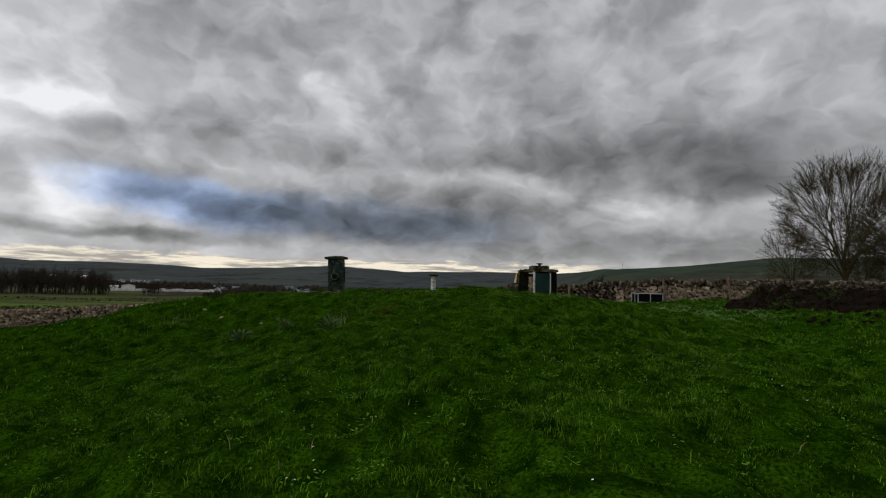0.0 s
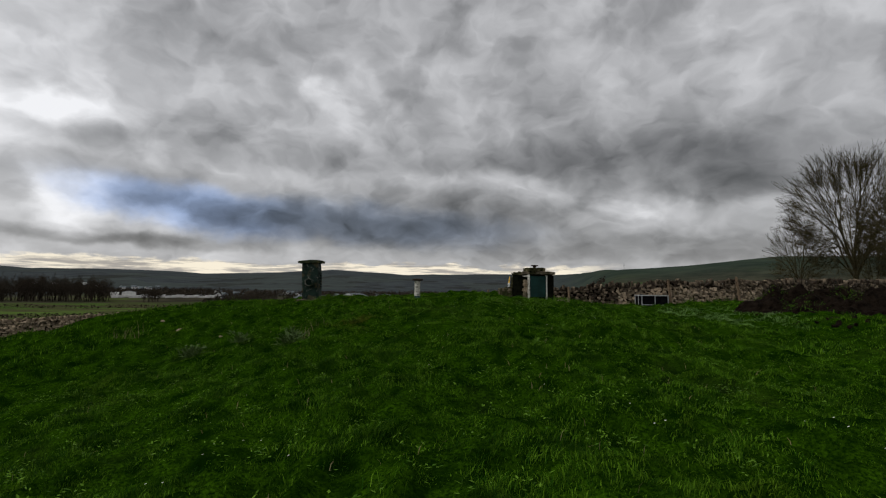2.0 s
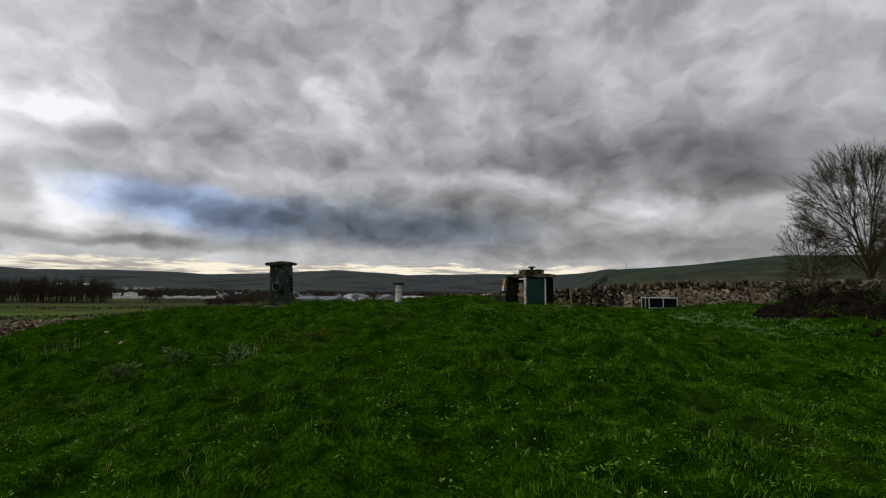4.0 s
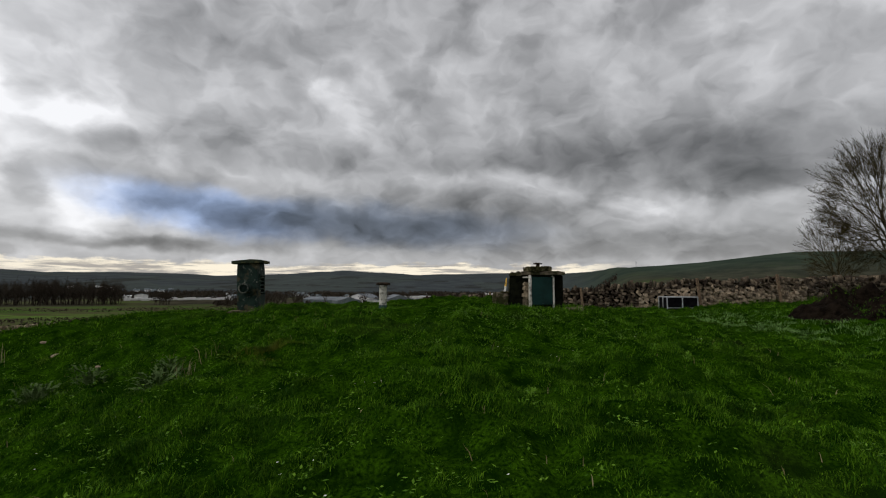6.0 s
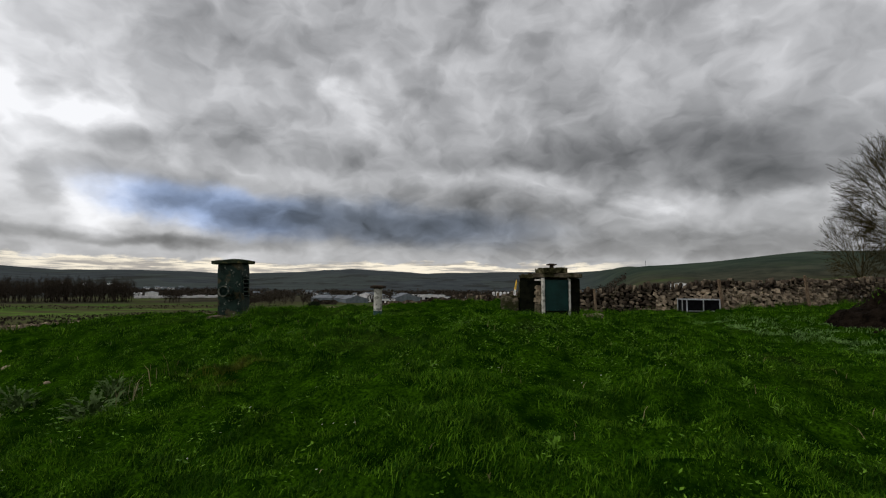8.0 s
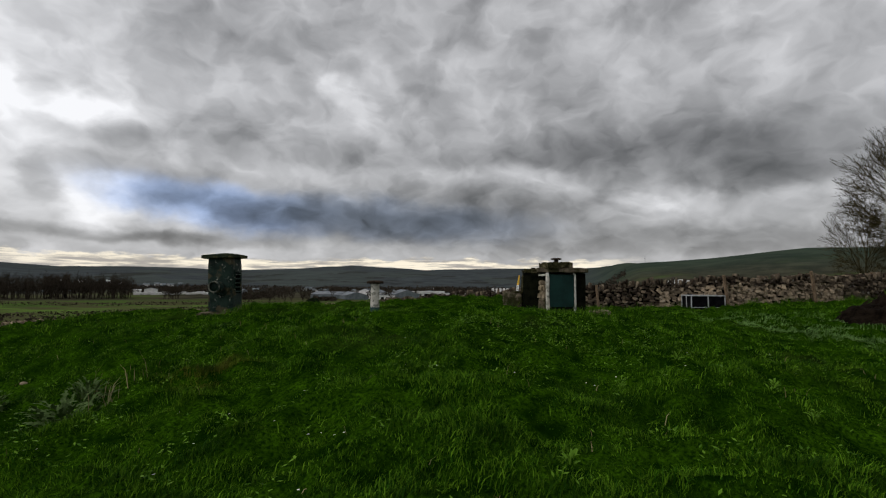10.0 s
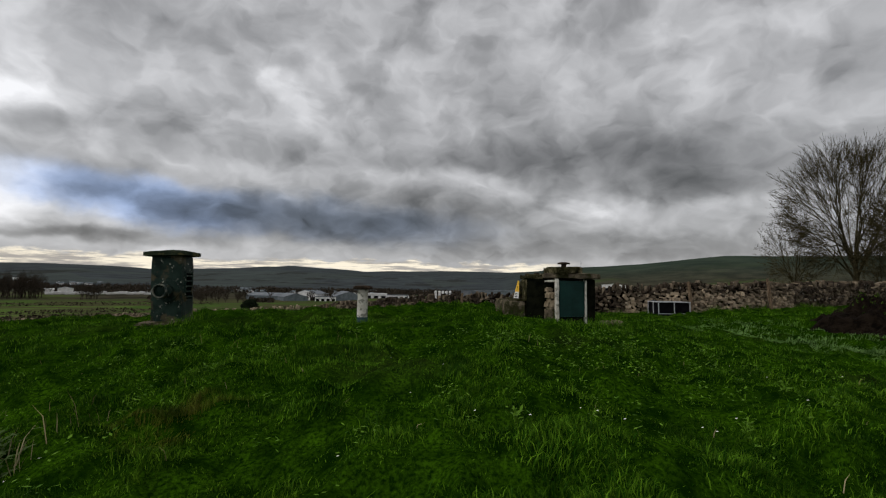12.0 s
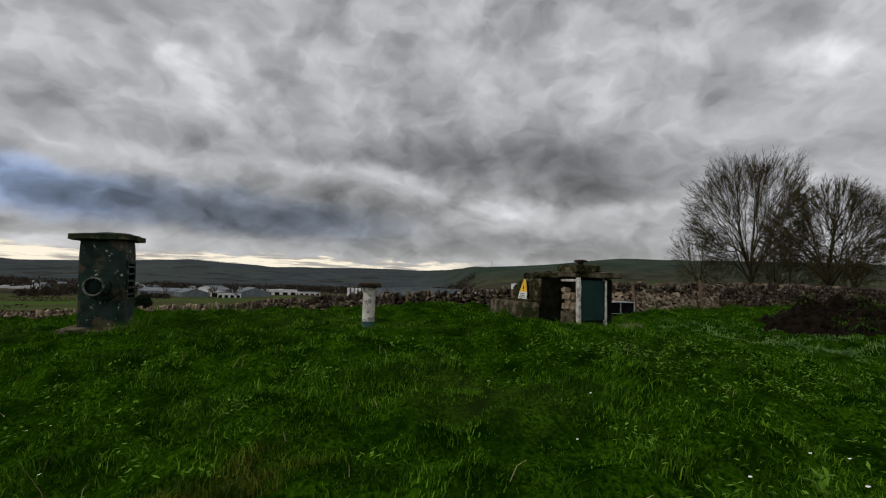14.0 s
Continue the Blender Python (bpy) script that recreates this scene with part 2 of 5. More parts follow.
def blade_fill(k, p):
    hue = k.mix(k.m("POWER", island(k), 1.7), (0.013, 0.056, 0.0012), (0.122, 0.250, 0.013))
    dry = k.step(k.noise(p, 0.55, 4.0, 0.6), 0.55, 0.75)
    hue = k.mix(k.m("MULTIPLY", dry, 0.16), hue, (0.15, 0.15, 0.018))
    bare = k.vec("SUBTRACT", p, (-1.95, 12.95, 0.7))
    bx, by, bz = k.sep(bare)
    reach = k.m("SQRT", k.m("ADD", k.m("MULTIPLY", bx, bx), k.m("MULTIPLY", by, by)))
    reach = k.m("ADD", reach, k.m("MULTIPLY", k.m("SUBTRACT", k.noise(p, 3.0, 4.0, 0.6), 0.5), 1.2))
    hue = k.mix(k.m("MULTIPLY", k.m("SUBTRACT", 1.0, k.step(reach, 0.15, 0.65)), 0.6), hue, (0.075, 0.048, 0.010))
    px, py, pz = k.sep(k.vec("MULTIPLY", k.vec("SUBTRACT", p, (10.2, 22.5, 0.0)), (0.36, 0.20, 0.0)))
    frost = k.m("ADD", k.m("SQRT", k.m("ADD", k.m("MULTIPLY", px, px), k.m("MULTIPLY", py, py))), k.m("MULTIPLY", k.m("SUBTRACT", k.noise(p, 1.4, 5.0, 0.6), 0.5), 1.6))
    hue = k.mix(k.m("MULTIPLY", k.m("SUBTRACT", 1.0, k.step(frost, 0.5, 1.1)), 0.75), hue, (0.17, 0.28, 0.095))
    # darker patches put the shade of hollows between tussocks into the blade colour
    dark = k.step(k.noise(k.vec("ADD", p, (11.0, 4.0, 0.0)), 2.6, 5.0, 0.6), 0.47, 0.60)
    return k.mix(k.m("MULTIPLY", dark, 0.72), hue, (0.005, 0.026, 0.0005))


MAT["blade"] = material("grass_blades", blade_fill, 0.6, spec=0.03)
MAT["straw"] = material("dry_straw", lambda k, p: k.mix(island(k), (0.16, 0.13, 0.06), (0.30, 0.26, 0.15)), 0.8)
MAT["thistle"] = material("thistle_leaf", lambda k, p: k.mix(island(k), (0.020, 0.042, 0.011), (0.100, 0.150, 0.052)), 0.7)
MAT["weed"] = material("broad_leaf", lambda k, p: k.mix(island(k), (0.030, 0.085, 0.006), (0.120, 0.230, 0.022)), 0.5)
MAT["petal"] = material("daisy_petal", (0.75, 0.75, 0.72), 0.7)


def stone_fill(k, p):
    base = k.mix(k.step(k.m("ADD", k.m("MULTIPLY", chance(k), 0.5), k.m("MULTIPLY", island(k), 0.5)), 0.1, 0.9), (0.030, 0.020, 0.012), (0.54, 0.425, 0.29))
    base = k.mix(k.grain(p, 14.0, 6.0, 0.65), base, k.mix(0.6, base, (0.07, 0.06, 0.05)))
    lich = k.step(k.noise(p, 6.0, 5.0, 0.6), 0.60, 0.70)
    return k.mix(k.m("MULTIPLY", lich, 0.5), base, (0.42, 0.40, 0.34))


MAT["stone"] = material("limestone_walling", stone_fill, 0.92, bump=lambda k, p: (k.noise(p, 30.0, 6.0, 0.7), 0.02))
# hearting of the walls, with the shade of the open gaps in its colour
MAT["shaded_core"] = material("shaded_wall_core", lambda k, p: k.mix(k.grain(p, 9.0, 5.0), (0.003, 0.0025, 0.002), (0.012, 0.010, 0.008)), 0.95)


def painted_fill(k, p):
    base = k.mix(k.grain(p, 5.0, 5.0, 0.6), (0.004, 0.012, 0.009), (0.016, 0.034, 0.025))
    flake = k.step(k.noise(p, 17.0, 6.0, 0.62), 0.60, 0.64)
    keep = k.step(k.noise(k.vec("ADD", p, (5.0, 0.0, 2.0)), 3.0, 3.0), 0.46, 0.58)
    base = k.mix(k.m("MULTIPLY", k.m("MULTIPLY", flake, keep), 0.9), base, (0.42, 0.42, 0.34))
    alga = k.step(k.noise(k.vec("ADD", p, (0.0, 8.0, 0.0)), 4.0, 5.0, 0.6), 0.52, 0.64)
    return k.mix(k.m("MULTIPLY", alga, 0.6), base, (0.095, 0.072, 0.034))


MAT["vent_paint"] = material("flaking_dark_green_paint", painted_fill, 0.6, spec=0.12, bump=lambda k, p: (k.noise(p, 40.0, 6.0, 0.7), 0.006))


def concrete_fill(k, p):
    base = k.mix(k.grain(p, 4.0, 6.0, 0.65), (0.040, 0.033, 0.023), (0.20, 0.165, 0.115))
    moss = k.step(k.noise(k.vec("ADD", p, (3.0, 1.0, 0.0)), 5.0, 6.0, 0.62), 0.47, 0.55)
    base = k.mix(k.m("MULTIPLY", moss, 0.85), base, (0.022, 0.026, 0.007))
    spot = k.step(k.noise(p, 26.0, 4.0, 0.6), 0.66, 0.70)
    return k.mix(k.m("MULTIPLY", spot, 0.6), base, (0.34, 0.31, 0.24))


MAT["concrete"] = material("mossy_concrete", concrete_fill, 0.95, bump=lambda k, p: (k.noise(p, 24.0, 7.0, 0.7), 0.03))
MAT["moss_concrete"] = material("black_mossy_concrete", lambda k, p: k.mix(k.step(k.noise(p, 6.0, 6.0, 0.65), 0.50, 0.66), k.mix(k.grain(p, 11.0, 6.0, 0.65), (0.006, 0.007, 0.003), (0.058, 0.054, 0.024)), (0.160, 0.140, 0.080)), 0.95,
                                bump=lambda k, p: (k.noise(p, 20.0, 7.0, 0.75), 0.05))
MAT["black"] = material("bitumen_and_gap_black", lambda k, p: k.mix(k.grain(p, 6.0, 5.0, 0.6), (0.002, 0.003, 0.002), (0.012, 0.013, 0.007)), 0.85,
                        bump=lambda k, p: (k.noise(p, 18.0, 6.0, 0.7), 0.015))
MAT["door_green"] = material("bottle_green_steel", lambda k, p: k.mix(k.grain(p, 3.0, 5.0, 0.6), (0.003, 0.018, 0.015), (0.007, 0.036, 0.030)), 0.45, spec=0.15,
                             bump=lambda k, p: (k.noise(p, 60.0, 4.0), 0.002))


def white_fill(k, p):
    base = k.mix(k.grain(p, 8.0, 5.0, 0.6), (0.40, 0.38, 0.32), (0.66, 0.64, 0.58))
    chip = k.step(k.noise(k.vec("ADD", p, (2.0, 5.0, 0.0)), 13.0, 6.0, 0.62), 0.52, 0.58)
    base = k.mix(k.m("MULTIPLY", chip, 0.8), base, (0.15, 0.15, 0.12))
    grime = k.step(k.noise(k.vec("MULTIPLY", p, (1.0, 1.0, 0.25)), 9.0, 4.0), 0.50, 0.75)
    return k.mix(k.m("MULTIPLY", grime, 0.4), base, (0.30, 0.27, 0.20))


MAT["white"] = material("peeling_white_paint", white_fill, 0.7, bump=lambda k, p: (k.noise(p, 35.0, 5.0, 0.7), 0.004))
MAT["dark_paint"] = material("dark_blue_green_paint", lambda k, p: k.mix(k.grain(p, 10.0, 5.0), (0.020, 0.045, 0.045), (0.050, 0.085, 0.082)), 0.7)
MAT["rust"] = material("rusty_iron", lambda k, p: k.mix(k.grain(p, 16.0, 6.0, 0.65), (0.018, 0.014, 0.011), (0.065, 0.045, 0.030)), 0.85,
                       bump=lambda k, p: (k.noise(p, 50.0, 5.0, 0.7), 0.004))
MAT["worn_iron"] = material("worn_painted_iron", lambda k, p: k.mix(k.step(k.noise(p, 14.0, 5.0, 0.6), 0.42, 0.60), (0.020, 0.032, 0.026), (0.17, 0.17, 0.135)), 0.6, spec=0.12)
MAT["cap_moss"] = material("moss_grown_cap", lambda k, p: k.mix(k.step(k.noise(p, 9.0, 6.0, 0.65), 0.50, 0.62), k.mix(k.grain(p, 5.0, 5.0, 0.6), (0.010, 0.018, 0.012), (0.035, 0.045, 0.026)), (0.105, 0.092, 0.040)), 0.9,
                           bump=lambda k, p: (k.noise(p, 26.0, 7.0, 0.75), 0.03))
# flat black stands in for the shade inside louvre and pipe
MAT["hole"] = material("shaded_inside", (0.001, 0.001, 0.001), 0.9)
MAT["wood"] = material("weathered_post", lambda k, p: k.mix(k.grain(k.vec("MULTIPLY", p, (9.0, 9.0, 1.0)), 4.0, 5.0, 0.6), (0.075, 0.050, 0.032), (0.26, 0.19, 0.125)), 0.9,
                       bump=lambda k, p: (k.noise(k.vec("MULTIPLY", p, (14.0, 14.0, 1.0)), 5.0, 5.0), 0.01))
MAT["pale_metal"] = material("galvanised_metal", lambda k, p: k.mix(k.grain(p, 7.0, 5.0), (0.34, 0.35, 0.36), (0.52, 0.53, 0.54)), 0.5, 0.3)
MAT["panel_black"] = material("black_panel", lambda k, p: k.mix(k.grain(p, 5.0, 4.0), (0.002, 0.002, 0.003), (0.008, 0.008, 0.009)), 0.5)
MAT["sign_yellow"] = material("yellow_sign", lambda k, p: k.mix(k.grain(p, 12.0, 4.0), (0.72, 0.40, 0.03), (0.80, 0.50, 0.06)), 0.5)
MAT["sign_white"] = material("white_sign", lambda k, p: k.mix(k.grain(p, 10.0, 4.0), (0.62, 0.62, 0.60), (0.76, 0.76, 0.74)), 0.5)
MAT["ink"] = material("black_print", (0.012, 0.012, 0.012), 0.6)
MAT["soil"] = material("dark_soil", lambda k, p: k.mix(k.grain(p, 5.0, 7.0, 0.7), (0.0015, 0.0011, 0.0008), (0.021, 0.015, 0.0105)), 0.95,
                       bump=lambda k, p: (k.noise(p, 11.0, 7.0, 0.75), 0.10))
MAT["tan_stone"] = material("tan_gritstone", lambda k, p: k.mix(k.grain(p, 9.0, 6.0, 0.6), (0.14, 0.11, 0.07), (0.32, 0.26, 0.18)), 0.9,
                            bump=lambda k, p: (k.noise(p, 24.0, 6.0), 0.015))
MAT["bark"] = material("tree_bark", lambda k, p: k.mix(k.grain(p, 2.2, 6.0, 0.65), (0.018, 0.015, 0.008), (0.070, 0.060, 0.034)), 0.9)
MAT["twig"] = material("bare_twigs", lambda k, p: k.mix(island(k), (0.020, 0.017, 0.008), (0.085, 0.070, 0.032)), 0.9)
MAT["far_wood"] = material("far_bare_trees", lambda k, p: k.mix(island(k), (0.018, 0.015, 0.011), (0.065, 0.052, 0.038)), 0.95)
MAT["shed_wall"] = material("grey_sheet_wall", lambda k, p: k.mix(k.grain(p, 0.3, 4.0), (0.10, 0.12, 0.13), (0.17, 0.19, 0.20)), 0.6)
MAT["shed_roof"] = material("blue_grey_roof", lambda k, p: k.mix(k.grain(p, 0.2, 4.0), (0.12, 0.135, 0.15), (0.20, 0.215, 0.23)), 0.6)
MAT["shed_white"] = material("white_sheeting", lambda k, p: k.mix(k.grain(p, 0.3, 4.0), (0.55, 0.54, 0.52), (0.75, 0.74, 0.72)), 0.6)


# ---------------------------------------------------------------- mesh helpers
def mesh_object(name, verts, faces, mat, parent=None, smooth=False):
    me = bpy.data.meshes.new(name)
    me.from_pydata([tuple(v) for v in verts], [], [tuple(f) for f in faces])
    me.materials.append(mat)
    if smooth:
        me.shade_smooth()
    ob = new(name, me)
    ob.parent = parent
    return ob


def array_object(name, verts, loops, sizes, mat, parent=None):
    """A mesh from numpy arrays: vertices (n, 3), flat vertex indices of the faces, corners of each face."""
    me = bpy.data.meshes.new(name)
    me.vertices.add(len(verts))
    me.vertices.foreach_set("co", np.asarray(verts, np.float32).ravel())
    me.loops.add(len(loops))
    me.loops.foreach_set("vertex_index", np.asarray(loops, np.int32))
    me.polygons.add(len(sizes))
    starts = np.concatenate([[0], np.cumsum(sizes)[:-1]])
    me.polygons.foreach_set("loop_start", starts.astype(np.int32))
    me.polygons.foreach_set("loop_total", np.asarray(sizes, np.int32))
    me.materials.append(mat)
    me.update()
    me.validate()
    ob = new(name, me)
    ob.parent = parent
    return ob


def part(name, bm, mat, parent, label="", smooth=False):
    me = bpy.data.meshes.new(name)
    bmesh.ops.recalc_face_normals(bm, faces=bm.faces)
    bm.to_mesh(me)
    bm.free()
    me.materials.append(mat)
    if smooth:
        me.shade_smooth()
    ob = new(name, me)
    ob.parent = parent
    return tagged(ob, label)


def thing(name, m, label, category, group=""):
    ob = new(name)
    ob.empty_display_size = 0.2
    ob.matrix_world = m
    return tagged(ob, label, category, group)


def box(bm, x0, x1, y0, y1, z0, z1, bevel=0.0, rough=0.0, cuts=0, seed=0):
    """A box, its edges rounded and its faces made uneven where wanted."""
    old = len(bm.verts)
    out = bmesh.ops.create_cube(bm, size=1.0, matrix=Matrix.Translation(((x0 + x1) / 2, (y0 + y1) / 2, (z0 + z1) / 2)) @ Matrix.Diagonal((x1 - x0, y1 - y0, z1 - z0, 1)))
    vs = out["verts"]
    es = list({e for v in vs for e in v.link_edges})
    if cuts:
        bmesh.ops.subdivide_edges(bm, edges=es, cuts=cuts, use_grid_fill=True)
    if bevel and not cuts:
        bmesh.ops.bevel(bm, geom=es, offset=bevel, segments=2, affect="EDGES")
    if rough:
        bm.verts.ensure_lookup_table()
        vs = bm.verts[old:]
        c = Vector(((x0 + x1) / 2, (y0 + y1) / 2, (z0 + z1) / 2))
        h = Vector(((x1 - x0) / 2, (y1 - y0) / 2, (z1 - z0) / 2))
        for v in vs:
            d = v.co - c
            near = sum(1 for i in range(3) if abs(abs(d[i]) - h[i]) < 1e-4)
            pull = bevel * (near - 1)
            n = noise.noise_vector(v.co * 5.0 + Vector((seed, 0, 0)))
            n2 = noise.noise_vector(v.co * 16.0 + Vector((0, seed, 0)))
            v.co += n * rough + n2 * rough * 0.5
            for i in range(3):
                if near > 1 and abs(abs(d[i]) - h[i]) < 1e-4:
                    v.co[i] -= math.copysign(pull * 0.5, d[i])


def cyl(bm, p, q, r0, r1=None, seg=16, caps=True):
    """A cylinder or cone from p to q."""
    p, q = Vector(p), Vector(q)
    m = Matrix.Translation((p + q) / 2) @ (q - p).to_track_quat("Z", "Y").to_matrix().to_4x4()
    bmesh.ops.create_cone(bm, cap_ends=caps, segments=seg, radius1=r0, radius2=r0 if r1 is None else r1, depth=(q - p).length, matrix=m)


def lathe(bm, profile, seg=28, m=None):
    """A turned solid about z from (radius, height) pairs."""
    rings = [[bm.verts.new((r * math.cos(a), r * math.sin(a), z)) for a in (2 * math.pi * i / seg for i in range(seg))] for r, z in profile]
    for a, b in zip(rings, rings[1:]):
        for i in range(seg):
            bm.faces.new((a[i], a[(i + 1) % seg], b[(i + 1) % seg], b[i]))
    bm.faces.new(rings[0][::-1])
    bm.faces.new(rings[-1])
    if m is not None:
        bmesh.ops.transform(bm, matrix=m, verts=bm.verts)


# ---------------------------------------------------------------- ground
def smooth01(t):
    t = np.clip(t, 0, 1)
    return t * t * (3 - 2 * t)


def lattice(ix, iy, seed):
    n = (ix.astype(np.int64) * 374761393 + iy.astype(np.int64) * 668265263 + seed * 982451653) & 0x7FFFFFFF
    n = ((n ^ (n >> 13)) * 1274126177) & 0x7FFFFFFF
    return ((n ^ (n >> 16)) & 0xFFFF) / 65535.0


def vnoise(x, y, seed=0):
    """Value noise, 0 to 1."""
    ix, iy = np.floor(x), np.floor(y)
    fx, fy = smooth01(x - ix), smooth01(y - iy)
    a, b = lattice(ix, iy, seed), lattice(ix + 1, iy, seed)
    c, d = lattice(ix, iy + 1, seed), lattice(ix + 1, iy + 1, seed)
    return (a * (1 - fx) + b * fx) * (1 - fy) + (c * (1 - fx) + d * fx) * fy


def near_height(x, y):
    """The field by the post: a gentle fall to the left, a rise where one walks up, and the mound over the post."""
    x, y = np.clip(x, -45, 40), np.clip(y, -12, 48)
    front = 6.49 + 4.94 * smooth01((x + 7.0) / 5)
    dx = np.where(x < -9.0, (-9.0 - x) / 10.5, np.where(x > 0.09, (x - 0.09) / 9.96, 0))
    dy = np.where(y < 18.07, (18.07 - y) / front, np.where(y > 21.42, (y - 21.42) / 4.56, 0))
    m = 1 - smooth01(np.hypot(dx, dy))
    apron = np.exp(-((np.hypot(x - 0.9, (y - 3) / 2.2) / 5.0) ** 2))
    h = 1.25 * m + 0.86 * apron - 1.276 + 0.0397 * x + 0.100 * y - 0.000437 * x * x + 0.000708 * x * y - 0.001894 * y * y
    h = np.where(h > 0.95, 0.95 + (h - 0.95) * 0.75, h)
    return h + 0.10 * np.exp(-((x + 4.8) ** 2 + (y - 17.8) ** 2) / 3.0)


SKYLINE = ((-180, 0.03), (-60, 0.030), (-49, 0.027), (-45, 0.022), (-38.6, 0.025), (-33.5, 0.023), (-31, 0.0205), (-25, 0.023), (-17.5, 0.033),
           (-9, 0.026), (0, 0.030), (7.6, 0.029), (10.5, 0.032), (13, 0.039), (16, 0.043), (22, 0.049), (26, 0.055), (30, 0.061), (36, 0.063), (48, 0.058), (70, 0.04), (180, 0.03))


def height(x, y):
    x, y = np.asarray(x, float), np.asarray(y, float)
    h = near_height(x, y)
    hump = 1 - np.abs(2 * vnoise(x * 1.5 + 4, y * 1.9, 2) - 1)
    tuft = (vnoise(x * 0.9, y * 1.1, 1) - 0.5) * 0.15 + (hump - 0.5) * 0.24 + (vnoise(x * 3.4, y * 4.2, 6) - 0.5) * 0.13 + (vnoise(x * 7.5, y * 7.5, 3) - 0.5) * 0.07
    for fx, fy, wide in ((-1.12, 17.2, 1.0), (-4.77, 17.8, 1.2), (2.6, 18.4, 1.6)):
        tuft = tuft * (1 - 0.85 * np.exp(-((x - fx) ** 2 + (y - fy) ** 2) / wide ** 2))
    r = np.hypot(x, y)
    az = np.degrees(np.arctan2(x, y))
    h = h + tuft * (1 - smooth01((r - 30) / 30))
    low = -17.0 + (vnoise(x / 70, y / 70, 4) - 0.5) * 3.0
    h = h + (low - h) * smooth01((r - 44) / 300)
    e = np.interp(az, [a for a, _ in SKYLINE], [b for _, b in SKYLINE])
    ridge = 2900 - 1500 * smooth01((az - 6) / 10)
    start = ridge * 0.32
    rise = smooth01((r - start) / (ridge - start))
    return h + (e * ridge + 17) * rise * (0.93 + 0.07 * vnoise(x / 160, y / 160, 5)) - smooth01((r - ridge) / 1500) * 60


def build_ground():
    cx, cy, spokes = 0.0, 9.0, 820
    radii = [0.18 * i for i in range(1, 170)]
    while radii[-1] < 4400:
        radii.append(radii[-1] * 1.062 + 0.02)
    ang = np.linspace(0, 2 * np.pi, spokes, endpoint=False)
    rr = np.array(radii)[:, None]
    x, y = cx + rr * np.sin(ang)[None], cy + rr * np.cos(ang)[None]
    v = np.stack([x, y, height(x, y)], -1).reshape(-1, 3)
    v = np.vstack([v, [[cx, cy, float(height(cx, cy))]]])
    i = np.arange(len(radii) - 1)[:, None] * spokes
    j = np.arange(spokes)[None]
    j2 = (j + 1) % spokes
    quads = np.stack([i + j, i + spokes + j, i + spokes + j2, i + j2], -1).reshape(-1, 4)
    fan = np.stack([np.full(spokes, len(v) - 1), np.arange(spokes), (np.arange(spokes) + 1) % spokes], -1)
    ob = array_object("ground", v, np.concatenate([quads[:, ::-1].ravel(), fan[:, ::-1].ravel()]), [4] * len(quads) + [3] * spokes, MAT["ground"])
    ob.data.flip_normals()
    ob.data.shade_smooth()
    tagged(ob, "dark green rough pasture rising to hills and moor", "ground", kind="structure")


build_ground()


def ground_z(x, y):
    return float(height(x, y))


def bearing(az, dist, eye=(0.0, 8.0)):
    """A place from its compass angle to the right of +y and its distance."""
    return eye[0] + dist * math.sin(radians(az)), eye[1] + dist * math.cos(radians(az))


# ---------------------------------------------------------------- dry stone walls
def stone_mesh(seed, cope=False):
    """One rough walling stone, about one metre each way, to be scaled."""
    rnd = random.Random(seed)
    bm = bmesh.new()
    bmesh.ops.create_cube(bm, size=1.0)
    bmesh.ops.bevel(bm, geom=bm.edges[:], offset=0.06, segments=1, affect="EDGES")
    for v in bm.verts:
        v.co += Vector((rnd.uniform(-0.17, 0.17), rnd.uniform(-0.15, 0.15), rnd.uniform(-0.17, 0.17)))
        if cope:
            v.co.x *= 1 - 0.25 * (v.co.z + 0.5)
    me = bpy.data.meshes.new("stone")
    bm.to_mesh(me)
    bm.free()
    me.materials.append(MAT["stone"])
    return me


STONES = [stone_mesh(s) for s in range(9)]
COPES = [stone_mesh(40 + s, True) for s in range(5)]
STONE_ARRAYS = {}
for me in STONES + COPES:
    co = np.empty(len(me.vertices) * 3)
    me.vertices.foreach_get("co", co)
    lp = np.empty(len(me.loops), np.int32)
    me.loops.foreach_get("vertex_index", lp)
    STONE_ARRAYS[me.name] = (co.reshape(-1, 3), lp, np.array([p.loop_total for p in me.polygons]))


def along(points, step):
    """Places and directions at even steps along a line of points."""
    for (x0, y0, h0), (x1, y1, h1) in zip(points, points[1:]):
        n = max(1, round(math.hypot(x1 - x0, y1 - y0) / step))
        for i in range(n):
            t = (i + 0.5) / n
            yield x0 + (x1 - x0) * t, y0 + (y1 - y0) * t, h0 + (h1 - h0) * t, math.atan2(y1 - y0, x1 - x0)


